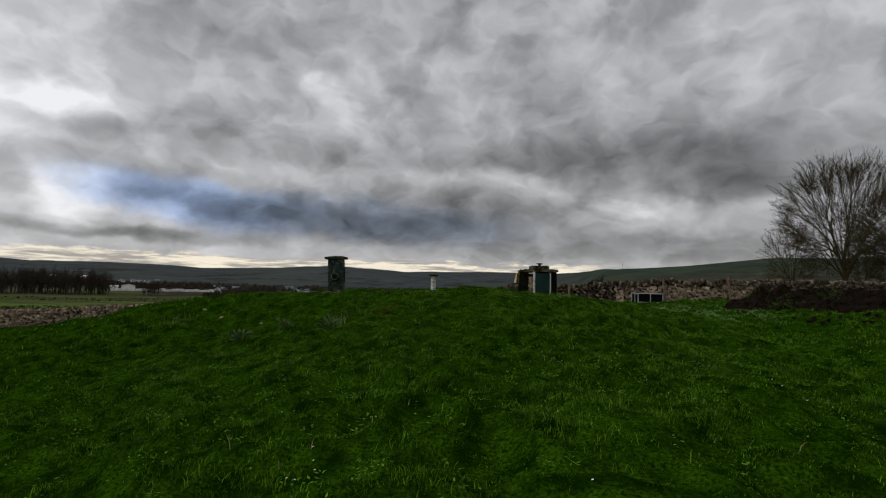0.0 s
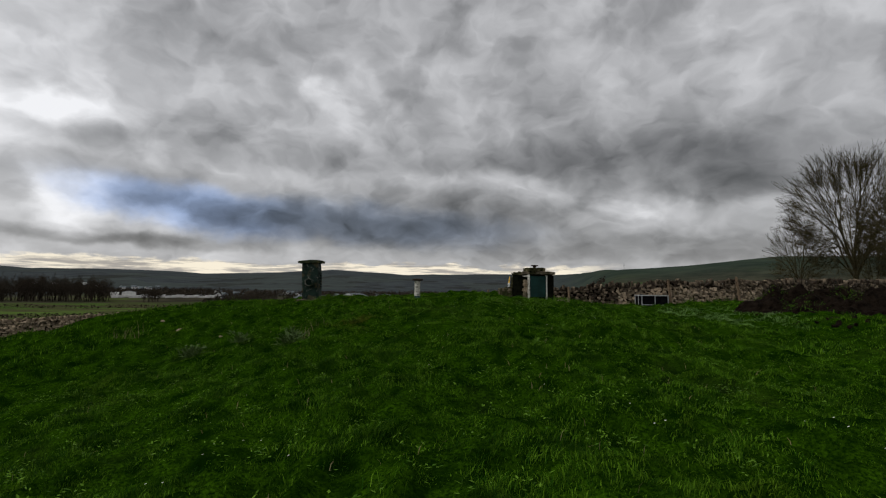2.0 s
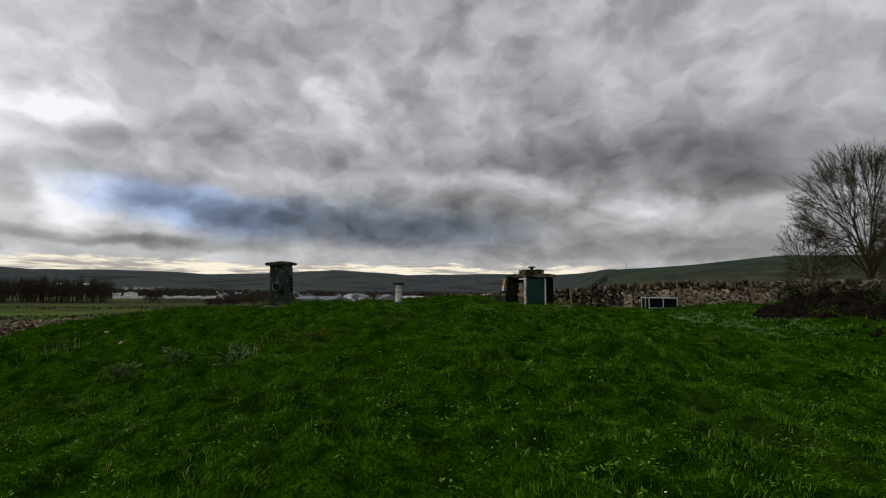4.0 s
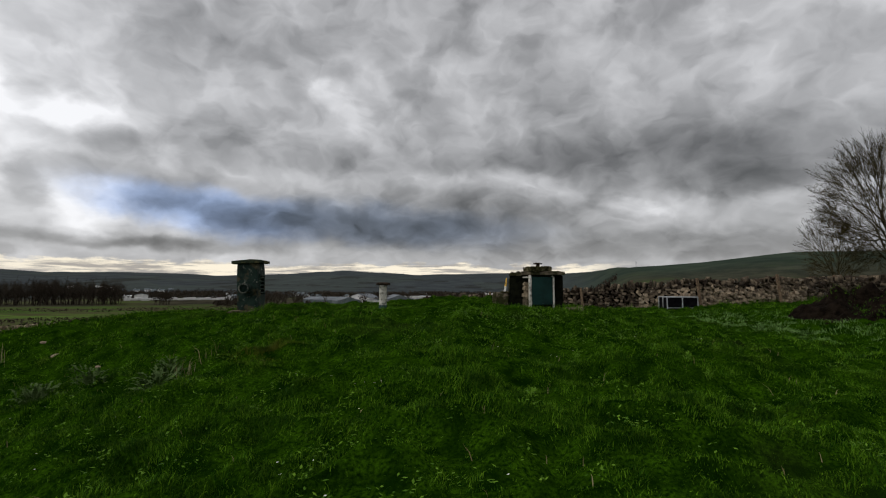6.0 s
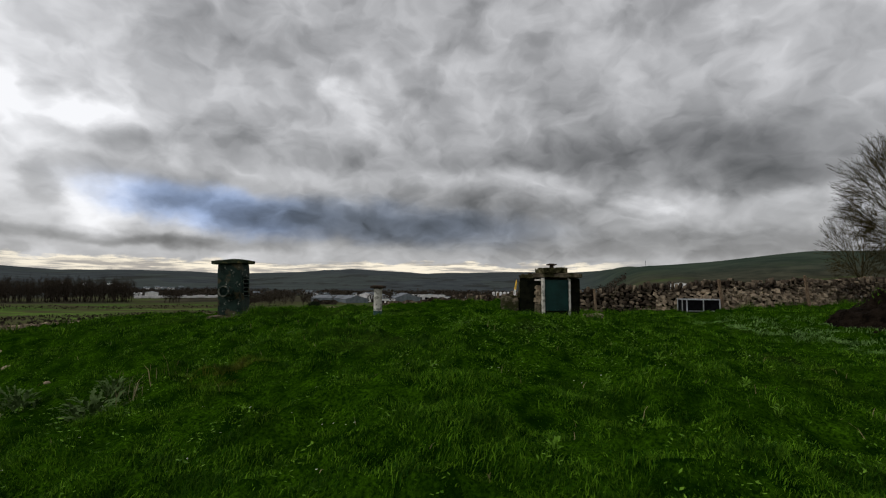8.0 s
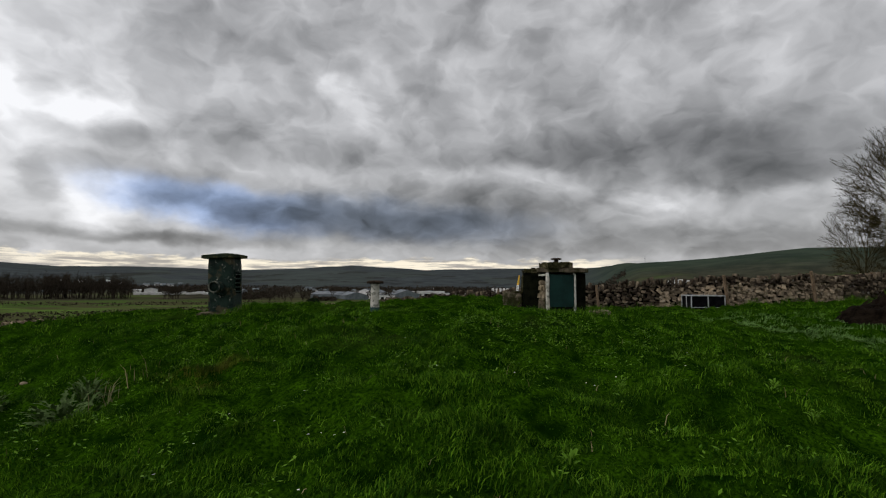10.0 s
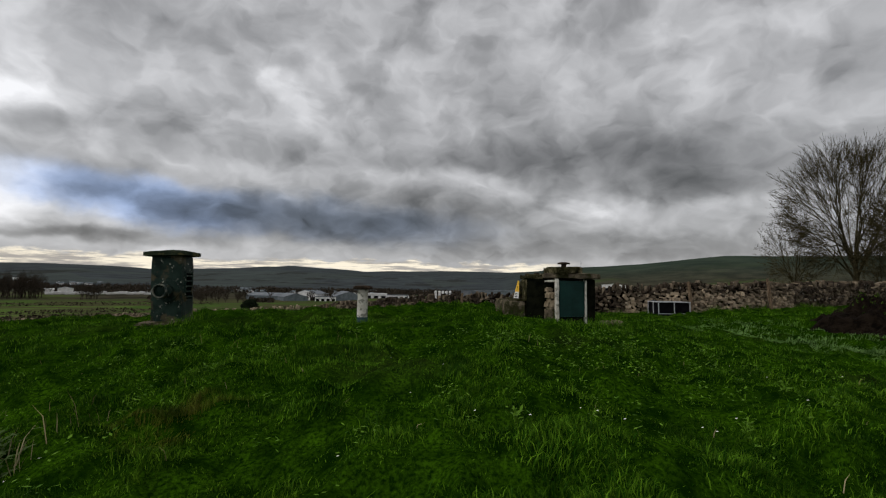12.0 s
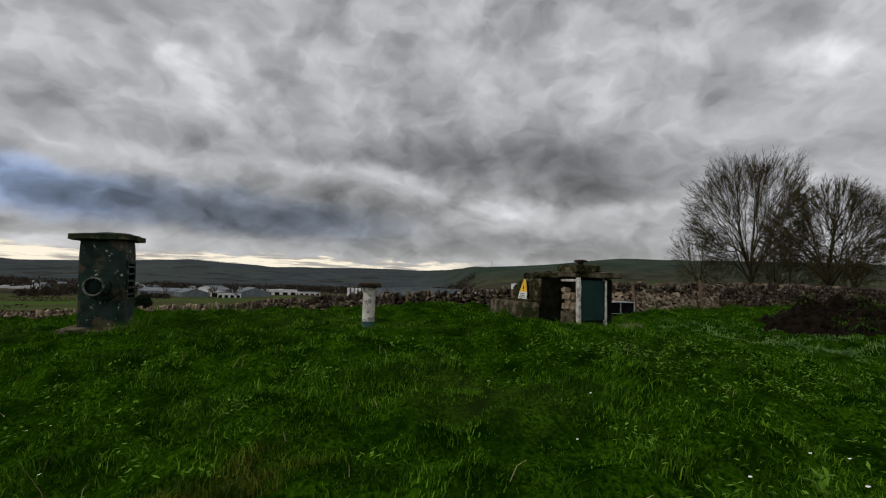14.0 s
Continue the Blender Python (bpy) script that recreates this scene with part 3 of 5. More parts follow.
def dry_wall(name, points, label, singles, seed, sink=0.15):
    """points: x, y, height over the ground. singles(x, y): where each stone is a piece of its own, up to 300."""
    rnd = random.Random(seed)
    wall = tagged(new(name), label, "wall", kind="structure")
    # core, coloured near black for the shade in the gaps between stones
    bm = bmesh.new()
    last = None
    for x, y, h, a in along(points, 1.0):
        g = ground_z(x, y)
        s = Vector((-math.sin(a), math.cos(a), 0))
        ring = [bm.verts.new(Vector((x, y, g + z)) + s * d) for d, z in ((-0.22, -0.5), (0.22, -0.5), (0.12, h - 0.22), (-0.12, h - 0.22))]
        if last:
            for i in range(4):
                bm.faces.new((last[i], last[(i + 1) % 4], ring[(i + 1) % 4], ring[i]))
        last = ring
    part("core", bm, MAT["shaded_core"], wall)
    made, bulk = 0, []
    for side in (-1, 1):
        course, zc = 0, -sink
        while zc < 1.6:
            hc = rnd.uniform(0.09, 0.17)
            step = rnd.uniform(0.20, 0.31)
            for x, y, h, a in along(points, step):
                if zc + hc > h - 0.12 or (side == 1 and rnd.random() < 0.7):
                    continue
                wob = rnd.uniform(-0.05, 0.05)
                x, y = x + wob * math.cos(a), y + wob * math.sin(a)
                lean = 0.27 - 0.10 * zc / max(h, 0.5) + rnd.uniform(-0.03, 0.04)
                px, py = x - math.sin(a) * lean * side, y + math.cos(a) * lean * side
                m = Matrix.LocRotScale((px, py, ground_z(x, y) + zc + hc / 2 + rnd.uniform(-0.02, 0.02)),
                                       Euler((rnd.uniform(-0.15, 0.15), rnd.gauss(0, 0.38), a + rnd.uniform(-0.25, 0.25))),
                                       (step * rnd.uniform(0.55, 1.05), rnd.uniform(0.14, 0.34), hc * rnd.uniform(0.6, 1.2)))
                me = rnd.choice(STONES)
                if side == -1 and made < 300 and singles(x, y):
                    ob = new("stone", me)
                    ob.parent = wall
                    ob.matrix_world = m
                    made += 1
                else:
                    bulk.append((me.name, m))
            zc += hc * 0.98
            course += 1
    for x, y, h, a in along(points, 0.17):
        tall = rnd.uniform(0.20, 0.36)
        m = Matrix.LocRotScale((x, y, ground_z(x, y) + h - 0.24 + tall / 2), Euler((rnd.uniform(-0.2, 0.2), rnd.uniform(-0.1, 0.45), a + rnd.uniform(-0.25, 0.25))),
                               (rnd.uniform(0.09, 0.17), rnd.uniform(0.34, 0.46), tall))
        bulk.append((rnd.choice(COPES).name, m))
    vs, ls, ss, base = [], [], [], 0
    for key, m in bulk:
        co, lp, sz = STONE_ARRAYS[key]
        mm = np.array(m)
        vs.append(co @ mm[:3, :3].T + mm[:3, 3])
        ls.append(lp + base)
        ss.append(sz)
        base += len(co)
    rest = array_object("walling", np.vstack(vs), np.concatenate(ls), np.concatenate(ss), MAT["stone"], wall)
    tagged(rest, "rough limestone walling with upright cope stones", kind="stuff")
    return wall


# ---------------------------------------------------------------- the post: vent shaft
def ventilation_shaft():
    v = thing("ventilation_shaft", pose(-4.80, 18.06, VENT_Z, 0, -2.4, 6), "dark green painted concrete ventilation shaft with flaking paint on the mound", "ventilation shaft")
    bm = bmesh.new()
    box(bm, -0.275, 0.275, -0.28, 0.28, -0.15, 1.21, 0.02, 0.004, 6, 3)
    body = part("shaft", bm, MAT["vent_paint"], v)
    bm = bmesh.new()
    box(bm, -0.375, 0.375, -0.375, 0.375, 1.20, 1.295, 0.015, 0.010, 6, 5)
    for q in bm.verts:
        if q.co.z > 1.26:
            q.co.z += 0.05 * (1 - max(abs(q.co.x), abs(q.co.y)) / 0.36)
    part("cap", bm, MAT["cap_moss"], v, "mossy overhanging concrete cap")
    bm = bmesh.new()
    box(bm, -0.50, 0.47, -0.47, 0.42, -0.30, 0.0, 0.03, 0.03, 7, 9)
    part("base_slab", bm, MAT["concrete"], v, "broken pale concrete base slab")
    turn = Matrix.Translation((0.05, -0.28, 0.56)) @ Matrix.Rotation(radians(90), 4, "X")
    bm = bmesh.new()
    lathe(bm, ((0.205, -0.01), (0.205, 0.03), (0.195, 0.045), (0.15, 0.05)), 32, turn)
    flange = part("flange", bm, MAT["vent_paint"], v, "round pipe flange")
    for i in range(8):
        bm = bmesh.new()
        a = i * math.pi / 4 + 0.2
        cyl(bm, (0.178 * math.cos(a), 0.178 * math.sin(a), 0.035), (0.178 * math.cos(a), 0.178 * math.sin(a), 0.066), 0.016, seg=6)
        bmesh.ops.transform(bm, matrix=turn, verts=bm.verts)
        part("bolt", bm, MAT["vent_paint"], flange)
    bm = bmesh.new()
    lathe(bm, ((0.108, 0.03), (0.108, 0.17), (0.126, 0.175), (0.126, 0.225), (0.108, 0.23), (0.108, 0.35)), 36, turn)
    stub = part("pipe_stub", bm, MAT["vent_paint"], v, "thick pipe stub", True)
    bm = bmesh.new()
    lathe(bm, ((0.109, 0.33), (0.122, 0.335), (0.124, 0.385), (0.116, 0.395), (0.104, 0.390), (0.100, 0.31)), 36, turn)
    part("rim", bm, MAT["worn_iron"], stub, "worn pale pipe rim")
    bm = bmesh.new()
    lathe(bm, ((0.103, 0.31), (0.103, 0.340)), 28, turn)
    part("bore", bm, MAT["hole"], stub)
    bm = bmesh.new()
    for a, b, c, d in ((-0.17, -0.14, 0.36, 0.92), (0.14, 0.17, 0.36, 0.92), (-0.14, 0.14, 0.36, 0.40), (-0.14, 0.14, 0.88, 0.92)):
        box(bm, 0.27, 0.30, a, b, c, d, 0.004)
    louvre = part("louvre_frame", bm, MAT["vent_paint"], v)
    # black sheet on the solid shaft, in place of the unlit duct
    bm = bmesh.new()
    box(bm, 0.269, 0.280, -0.14, 0.14, 0.40, 0.88)
    part("opening", bm, MAT["hole"], louvre)
    for i in range(5):
        bm = bmesh.new()
        box(bm, 0.265, 0.310, -0.14, 0.14, -0.008, 0.008)
        bmesh.ops.transform(bm, verts=bm.verts, matrix=Matrix.Translation((0, 0, 0.445 + 0.098 * i)) @ Matrix.Translation((0.285, 0, 0)) @ Matrix.Rotation(radians(32), 4, "Y") @ Matrix.Translation((-0.285, 0, 0)))
        part("slat", bm, MAT["vent_paint"], louvre)
    return v


def probe_pipe():
    p = thing("probe_pipe", pose(-1.12, 17.45, PIPE_Z), "short white painted probe pipe with rusty cap standing in grass", "pipe")
    bm = bmesh.new()
    lathe(bm, ((0.090, 0.10), (0.092, 0.12), (0.090, 0.55), (0.098, 0.57), (0.098, 0.60)), 32)
    part("pipe", bm, MAT["white"], p, "peeling white paint", True)
    bm = bmesh.new()
    lathe(bm, ((0.096, -0.25), (0.096, 0.11), (0.091, 0.115)), 32)
    part("foot", bm, MAT["dark_paint"], p, "dark blue green painted foot", True)
    bm = bmesh.new()
    lathe(bm, ((0.10, 0.598), (0.17, 0.612), (0.175, 0.635), (0.15, 0.64)), 32)
    cap = part("flange", bm, MAT["rust"], p, "wide rusty flange")
    bm = bmesh.new()
    lathe(bm, ((0.15, 0.638), (0.155, 0.650), (0.135, 0.664), (0.04, 0.670)), 28)
    part("lid", bm, MAT["rust"], cap)
    for i in range(6):
        a = i * math.pi / 3 + 0.3
        bm = bmesh.new()
        cyl(bm, (0.158 * math.cos(a), 0.158 * math.sin(a), 0.60), (0.158 * math.cos(a), 0.158 * math.sin(a), 0.655), 0.011, seg=6)
        part("bolt", bm, MAT["rust"], cap)


def access_hatch():
    h = thing("access_hatch", pose(2.54, 18.19, HATCH_Z, 0, 0, 18), "mossy concrete bunker entrance with green door and white posts", "bunker entrance")
    z0 = -0.25
    square = Matrix.Rotation(radians(-18), 4, "Z") @ Matrix.Translation((0.145, 0.45, 0))  # turret, its front along x

    def turret_part(name, bm, mat, label=""):
        bmesh.ops.transform(bm, matrix=square, verts=bm.verts)
        return part(name, bm, MAT[mat], h, label)

    bm = bmesh.new()
    box(bm, -0.69, 0.69, 0.03, 1.80, z0, 0.82, 0.10, 0.035, 10, 11)
    for q in bm.verts:
        back = max(0.0, (q.co.y - 0.75) / 1.0)
        if q.co.z > 0.25:
            q.co.z -= 0.30 * back * back * (q.co.z - 0.25)
            q.co.x += 0.12 * back * (1 if q.co.x < 0 else -0.6) * (q.co.z - 0.25)
    turret_part("turret", bm, "moss_concrete")
    for a, b, seed in ((-0.69, -0.15, 4), (0.42, 0.69, 6)):
        bm = bmesh.new()
        box(bm, a, b, -0.005, 0.04, z0, 0.77, 0.01, 0.006, 3, seed)
        turret_part("front_panel", bm, "black", "black bitumen coated side panel")
    bm = bmesh.new()
    box(bm, -0.67, 0.68, 0.0, 1.15, 0.77, 0.85, 0.06, 0.035, 9, 21)
    turret_part("roof_slab", bm, "moss_concrete", "crumbling mossy concrete slab")
    bm = bmesh.new()
    box(bm, -0.38, 0.70, -0.30, 0.50, 0.775, 0.885, 0.03, 0.014, 8, 25)
    for q in bm.verts:
        q.co.y -= 0.16 * (q.co.x - 0.16) * (1 if q.co.y < 0 else 0)
    turret_part("porch_slab", bm, "concrete", "thick concrete slab over the door")
    for a, b, v0 in ((-0.14, -0.10, -0.40), (0.40, 0.44, -0.36)):
        bm = bmesh.new()
        box(bm, a, b, v0, 0.0, 0.745, 0.785, 0.006, 0.006, 3, 7)
        turret_part("bracket", bm, "black")
    bm = bmesh.new()
    box(bm, 0.02, 0.62, 0.05, 0.72, 0.86, 1.01, 0.09, 0.028, 7, 31)
    lid = part("hatch_lid", bm, MAT["moss_concrete"], h, "raised mossy hatch lid")
    bm = bmesh.new()
    lathe(bm, ((0.05, 0.96), (0.05, 1.06), (0.06, 1.065), (0.118, 1.07), (0.122, 1.095), (0.06, 1.11), (0.02, 1.112)), 24, Matrix.Translation((0.31, 0.34, 0)))
    part("vent_cap", bm, MAT["rust"], lid, "dark iron mushroom vent cap")
    for u, w in ((-0.062, 0.060), (0.575, 0.045)):
        bm = bmesh.new()
        box(bm, u, u + w, -0.01, 0.07, z0, 0.775, 0.008, 0.012, 5, 40 + int(u * 10))
        part("door_post", bm, MAT["white"], h, "peeling white timber post")
    bm = bmesh.new()
    box(bm, 0.004, 0.572, 0.015, 0.045, 0.03, 0.73, 0.008)
    door = part("door", bm, MAT["door_green"], h, "bottle green steel door")
    for a, b, c, d in ((0.004, 0.572, 0.03, 0.05), (0.004, 0.572, 0.71, 0.73), (0.004, 0.022, 0.05, 0.71), (0.554, 0.572, 0.05, 0.71)):
        bm = bmesh.new()
        box(bm, a, b, 0.004, 0.0155, c, d, 0.003)
        part("edge_strip", bm, MAT["door_green"], door)
    # black box added for the shaded gap under the door
    bm = bmesh.new()
    box(bm, 0.0, 0.575, 0.03, 0.09, z0, 0.028, 0.01, 0.01, 3, 50)
    part("sill", bm, MAT["black"], h, "black strip standing in for the shaded gap under the door")
    bm = bmesh.new()
    box(bm, 0.60, 0.64, 0.06, 0.30, z0, 0.77, 0.01, 0.008, 3, 52)
    part("side_wall", bm, MAT["concrete"], h)
    bm = bmesh.new()
    box(bm, -0.085, -0.045, 0.05, 0.43, 0.70, 0.745, 0.006, 0.004, 2, 60)
    part("lintel", bm, MAT["white"], h, "white timber lintel")
    bm = bmesh.new()
    box(bm, -0.10, -0.02, 0.07, 0.425, z0, 0.18, 0.02, 0.02, 4, 55)
    part("low_wall", bm, MAT["concrete"], h, "broken rendered wall below the opening")
    for i, (u, vv, z, su, sv, sz) in enumerate(((-0.05, 0.22, 0.27, 0.10, 0.16, 0.085), (-0.04, 0.24, 0.43, 0.09, 0.15, 0.075), (-0.02, 0.36, 0.55, 0.07, 0.08, 0.05))):
        bm = bmesh.new()
        bmesh.ops.create_cube(bm, size=2.0)
        bmesh.ops.bevel(bm, geom=bm.edges[:], offset=0.45, segments=2, affect="EDGES")
        for q in bm.verts:
            q.co += noise.noise_vector(q.co * 1.3 + Vector((i * 3.1, 0, 0))) * 0.25
            q.co = Vector((u + q.co.x * su, vv + q.co.y * sv, z + q.co.z * sz))
        part("stone", bm, MAT["tan_stone"], h, "")
    # bits of hinge iron on the slab
    for u, vv, s in ((-0.05, 0.80, 0.05), (0.06, 0.92, 0.035), (0.12, 0.70, 0.03), (-0.12, 1.10, 0.04)):
        bm = bmesh.new()
        box(bm, u - s, u + s, vv - s * 0.6, vv + s * 0.6, 0.83, 0.85 + s * 0.9, 0.008, 0.008, 2, int(u * 100))
        part("hinge_lug", bm, MAT["rust"], h)
    # block beside it
    p = thing("concrete_plinth", pose(2.68, 18.64, HATCH_Z), "low brown concrete block beside the bunker entrance", "plinth")
    bm = bmesh.new()
    box(bm, -1.13, -0.70, 0.02, 1.85, z0, 0.31, 0.03, 0.014, 8, 71)
    part("block", bm, MAT["concrete"], p)
    bm = bmesh.new()
    box(bm, -0.90, -0.66, 0.10, 1.80, 0.30, 0.35, 0.05, 0.02, 7, 77)
    part("mossy_ledge", bm, MAT["moss_concrete"], p, "ledge grown over with dark moss")
    # warning plate leaning on the turret, standing on the plinth
    s = thing("warning_sign", pose(2.68, 18.64, HATCH_Z) @ pose(-0.80, 0.72, 0.345, -8, 0, -84) @ Matrix.Diagonal((1.75, 1.0, 0.98, 1.0)), "yellow and white tapered warning plate leaning on concrete", "sign")
    bm = bmesh.new()
    a = [bm.verts.new(c) for c in ((-0.105, 0, 0), (0.105, 0, 0), (0.09, 0, 0.15), (-0.09, 0, 0.15))]
    bm.faces.new(a)
    e = bmesh.ops.extrude_face_region(bm, geom=bm.faces[:])
    bmesh.ops.translate(bm, verts=[g for g in e["geom"] if isinstance(g, bmesh.types.BMVert)], vec=(0, 0.012, 0))
    part("lower_plate", bm, MAT["sign_white"], s, "white lower plate")
    bm = bmesh.new()
    a = [bm.verts.new(c) for c in ((-0.09, 0, 0.151), (0.09, 0, 0.151), (0.018, 0, 0.40), (-0.018, 0, 0.40))]
    bm.faces.new(a)
    e = bmesh.ops.extrude_face_region(bm, geom=bm.faces[:])
    bmesh.ops.translate(bm, verts=[g for g in e["geom"] if isinstance(g, bmesh.types.BMVert)], vec=(0, 0.012, 0))
    upper = part("upper_plate", bm, MAT["sign_yellow"], s, "yellow tapered plate")
    bm = bmesh.new()
    box(bm, -0.012, 0.012, -0.004, -0.001, 0.20, 0.27)
    box(bm, -0.010, 0.010, -0.004, -0.001, 0.175, 0.19)
    part("mark", bm, MAT["ink"], upper, "black warning mark")
    for i in range(3):
        bm = bmesh.new()
        box(bm, -0.07 + 0.01 * i, 0.07 - 0.012 * i, -0.004, -0.001, 0.035 + 0.035 * i, 0.05 + 0.035 * i)
        part("text_bar", bm, MAT["ink"], s)
    # loose slab in the grass
    x, y = 3.62, 18.45
    bm = bmesh.new()
    box(bm, -0.22, 0.22, -0.13, 0.13, -0.06, 0.05, 0.02, 0.02, 4, 81)
    sl = part("loose_slab", bm, MAT["tan_stone"], None)
    sl.matrix_world = pose(x, y, ground_z(x, y) + 0.05, 4, -3, 24)
    tagged(sl, "pale broken slab lying flat in the grass", "slab")


VENT_Z, PIPE_Z, HATCH_Z = 1.06, 1.12, 1.22
ventilation_shaft()
probe_pipe()
access_hatch()

# ---------------------------------------------------------------- field walls, posts, cold frame, soil heap
dry_wall("wall_1", ((-7.6, 42.0, 1.25), (1.0, 36.0, 1.3), (12.2, 32.7, 1.32), (16.4, 33.5, 1.30), (21.4, 35.6, 1.25), (30.0, 39.0, 1.2), (48.0, 47.0, 1.2)),
         "brown limestone dry stone wall with upright copes", lambda x, y: 9.5 < x < 18.5, 3)
dry_wall("wall_2", ((-58.0, 22.0, 1.3), (-34.0, 32.7, 1.3), (-26.0, 36.0, 1.3), (-14.0, 41.0, 1.3), (-7.6, 42.0, 1.25)),
         "reddish brown limestone dry stone wall below the mound", lambda x, y: -36 < x < -26, 8)


def fence_post(x, y, top, lean, turn):
    g = ground_z(x, y)
    bm = bmesh.new()
    box(bm, -0.06, 0.06, -0.055, 0.055, -0.3, top, 0.01, 0.008, 4, int(x * 7))
    ob = part("fence_post", bm, MAT["wood"], None)
    ob.matrix_world = pose(x, y, g, 3, lean, turn)
    tagged(ob, "weathered leaning timber post against the stone wall", "post", "posts along the wall")


for a in ((1.3, 35.2, 1.5, 3, 10), (6.6, 33.7, 1.45, -5, 0), (12.25, 32.05, 1.60, -8, 4), (16.6, 32.9, 1.5, -9, 8), (21.0, 35.5, 1.45, -10, 20), (-32.6, 32.6, 1.35, 4, 20), (-7.4, 41.3, 1.4, 2, 0)):
    fence_post(*a)


def cold_frame():
    x, y = 11.1, 31.5
    c = thing("cold_frame", pose(x, y, ground_z(x, y) - 0.02, 0, 0, 9), "low black box with pale metal frame beside the wall", "cold frame")
    bm = bmesh.new()
    box(bm, -0.78, 0.78, -0.02, 0.80, -0.2, 0.55, 0.01)
    part("body", bm, MAT["panel_black"], c)
    bm = bmesh.new()
    box(bm, -0.82, 0.82, -0.08, 0.84, 0.552, 0.60, 0.01)
    part("lid", bm, MAT["pale_metal"], c, "pale grey metal lid")
    for u in (-0.80, 0.0, 0.80):
        bm = bmesh.new()
        box(bm, u - 0.022, u + 0.022, -0.065, -0.022, -0.2, 0.55, 0.006)
        part("upright", bm, MAT["pale_metal"], c)
    for yy in (0.36, 0.78):
        bm = bmesh.new()
        box(bm, -0.815, -0.782, yy, yy + 0.04, -0.2, 0.55, 0.005)
        part("upright", bm, MAT["pale_metal"], c)
    bm = bmesh.new()
    box(bm, -0.80, 0.80, -0.06, -0.024, 0.02, 0.05, 0.005)
    part("rail", bm, MAT["pale_metal"], c)


cold_frame()


def heap_reach(x, y):
    """0 at the heap's middle, 1 at its ragged edge."""
    return np.hypot((x - 17.4) / 6.3, (y - 23.9) / 3.5) + (vnoise(x * 0.8, y * 0.8, 27) - 0.5) * 0.3


def soil_heap():
    n, m = 130, 110
    x, y = np.meshgrid(np.linspace(10.6, 24.5, n), np.linspace(19.6, 28.8, m), indexing="ij")
    d = heap_reach(x, y)
    lump = (vnoise(x * 0.7, y * 0.7, 21) - 0.5) * 0.35 + (vnoise(x * 1.9, y * 2.3, 22) - 0.5) * 0.62 + (vnoise(x * 4.6, y * 5.1, 23) - 0.5) * 0.42
    z = height(x, y) + (0.62 + lump) * smooth01((1.08 - d) * 1.5) - 0.12
    idx = np.arange(n * m).reshape(n, m)
    quads = np.stack([idx[:-1, :-1], idx[1:, :-1], idx[1:, 1:], idx[:-1, 1:]], -1).reshape(-1, 4)
    ob = array_object("soil_mound", np.stack([x, y, z], -1).reshape(-1, 3), quads.ravel(), [4] * len(quads), MAT["soil"])
    tagged(ob, "dark brown heap of dug soil with grass tufts", "soil heap")
    return x, y, z, d


HEAP = soil_heap()


# ---------------------------------------------------------------- bare trees
def tube_arrays(segs, sides):
    """Tapered prisms for segments (p, q, r0, r1)."""
    p = np.array([s[0] for s in segs])
    q = np.array([s[1] for s in segs])
    r0 = np.array([s[2] for s in segs])[:, None, None]
    r1 = np.array([s[3] for s in segs])[:, None, None]
    d = q - p
    d = d / np.maximum(np.linalg.norm(d, axis=1, keepdims=True), 1e-6)
    ref = np.where(np.abs(d[:, 2:3]) > 0.9, np.array([[1.0, 0, 0]]), np.array([[0, 0, 1.0]]))
    u = np.cross(d, ref)
    u /= np.linalg.norm(u, axis=1, keepdims=True)
    w = np.cross(d, u)
    a = np.arange(sides) * 2 * np.pi / sides
    ring = u[:, None, :] * np.cos(a)[None, :, None] + w[:, None, :] * np.sin(a)[None, :, None]
    v = np.concatenate([p[:, None] + ring * r0, q[:, None] + ring * r1], 1).reshape(-1, 3)
    i = np.arange(sides)
    f = np.stack([i, (i + 1) % sides, sides + (i + 1) % sides, sides + i], -1)
    f = (np.arange(len(segs))[:, None, None] * 2 * sides + f[None]).reshape(-1, 4)
    return v, f


def bend(p, c, q, n):
    """n + 1 places along a curve from p to q drawn towards c."""
    return [p * (1 - t) ** 2 + c * (2 * t * (1 - t)) + q * t * t for t in (i / n for i in range(n + 1))]


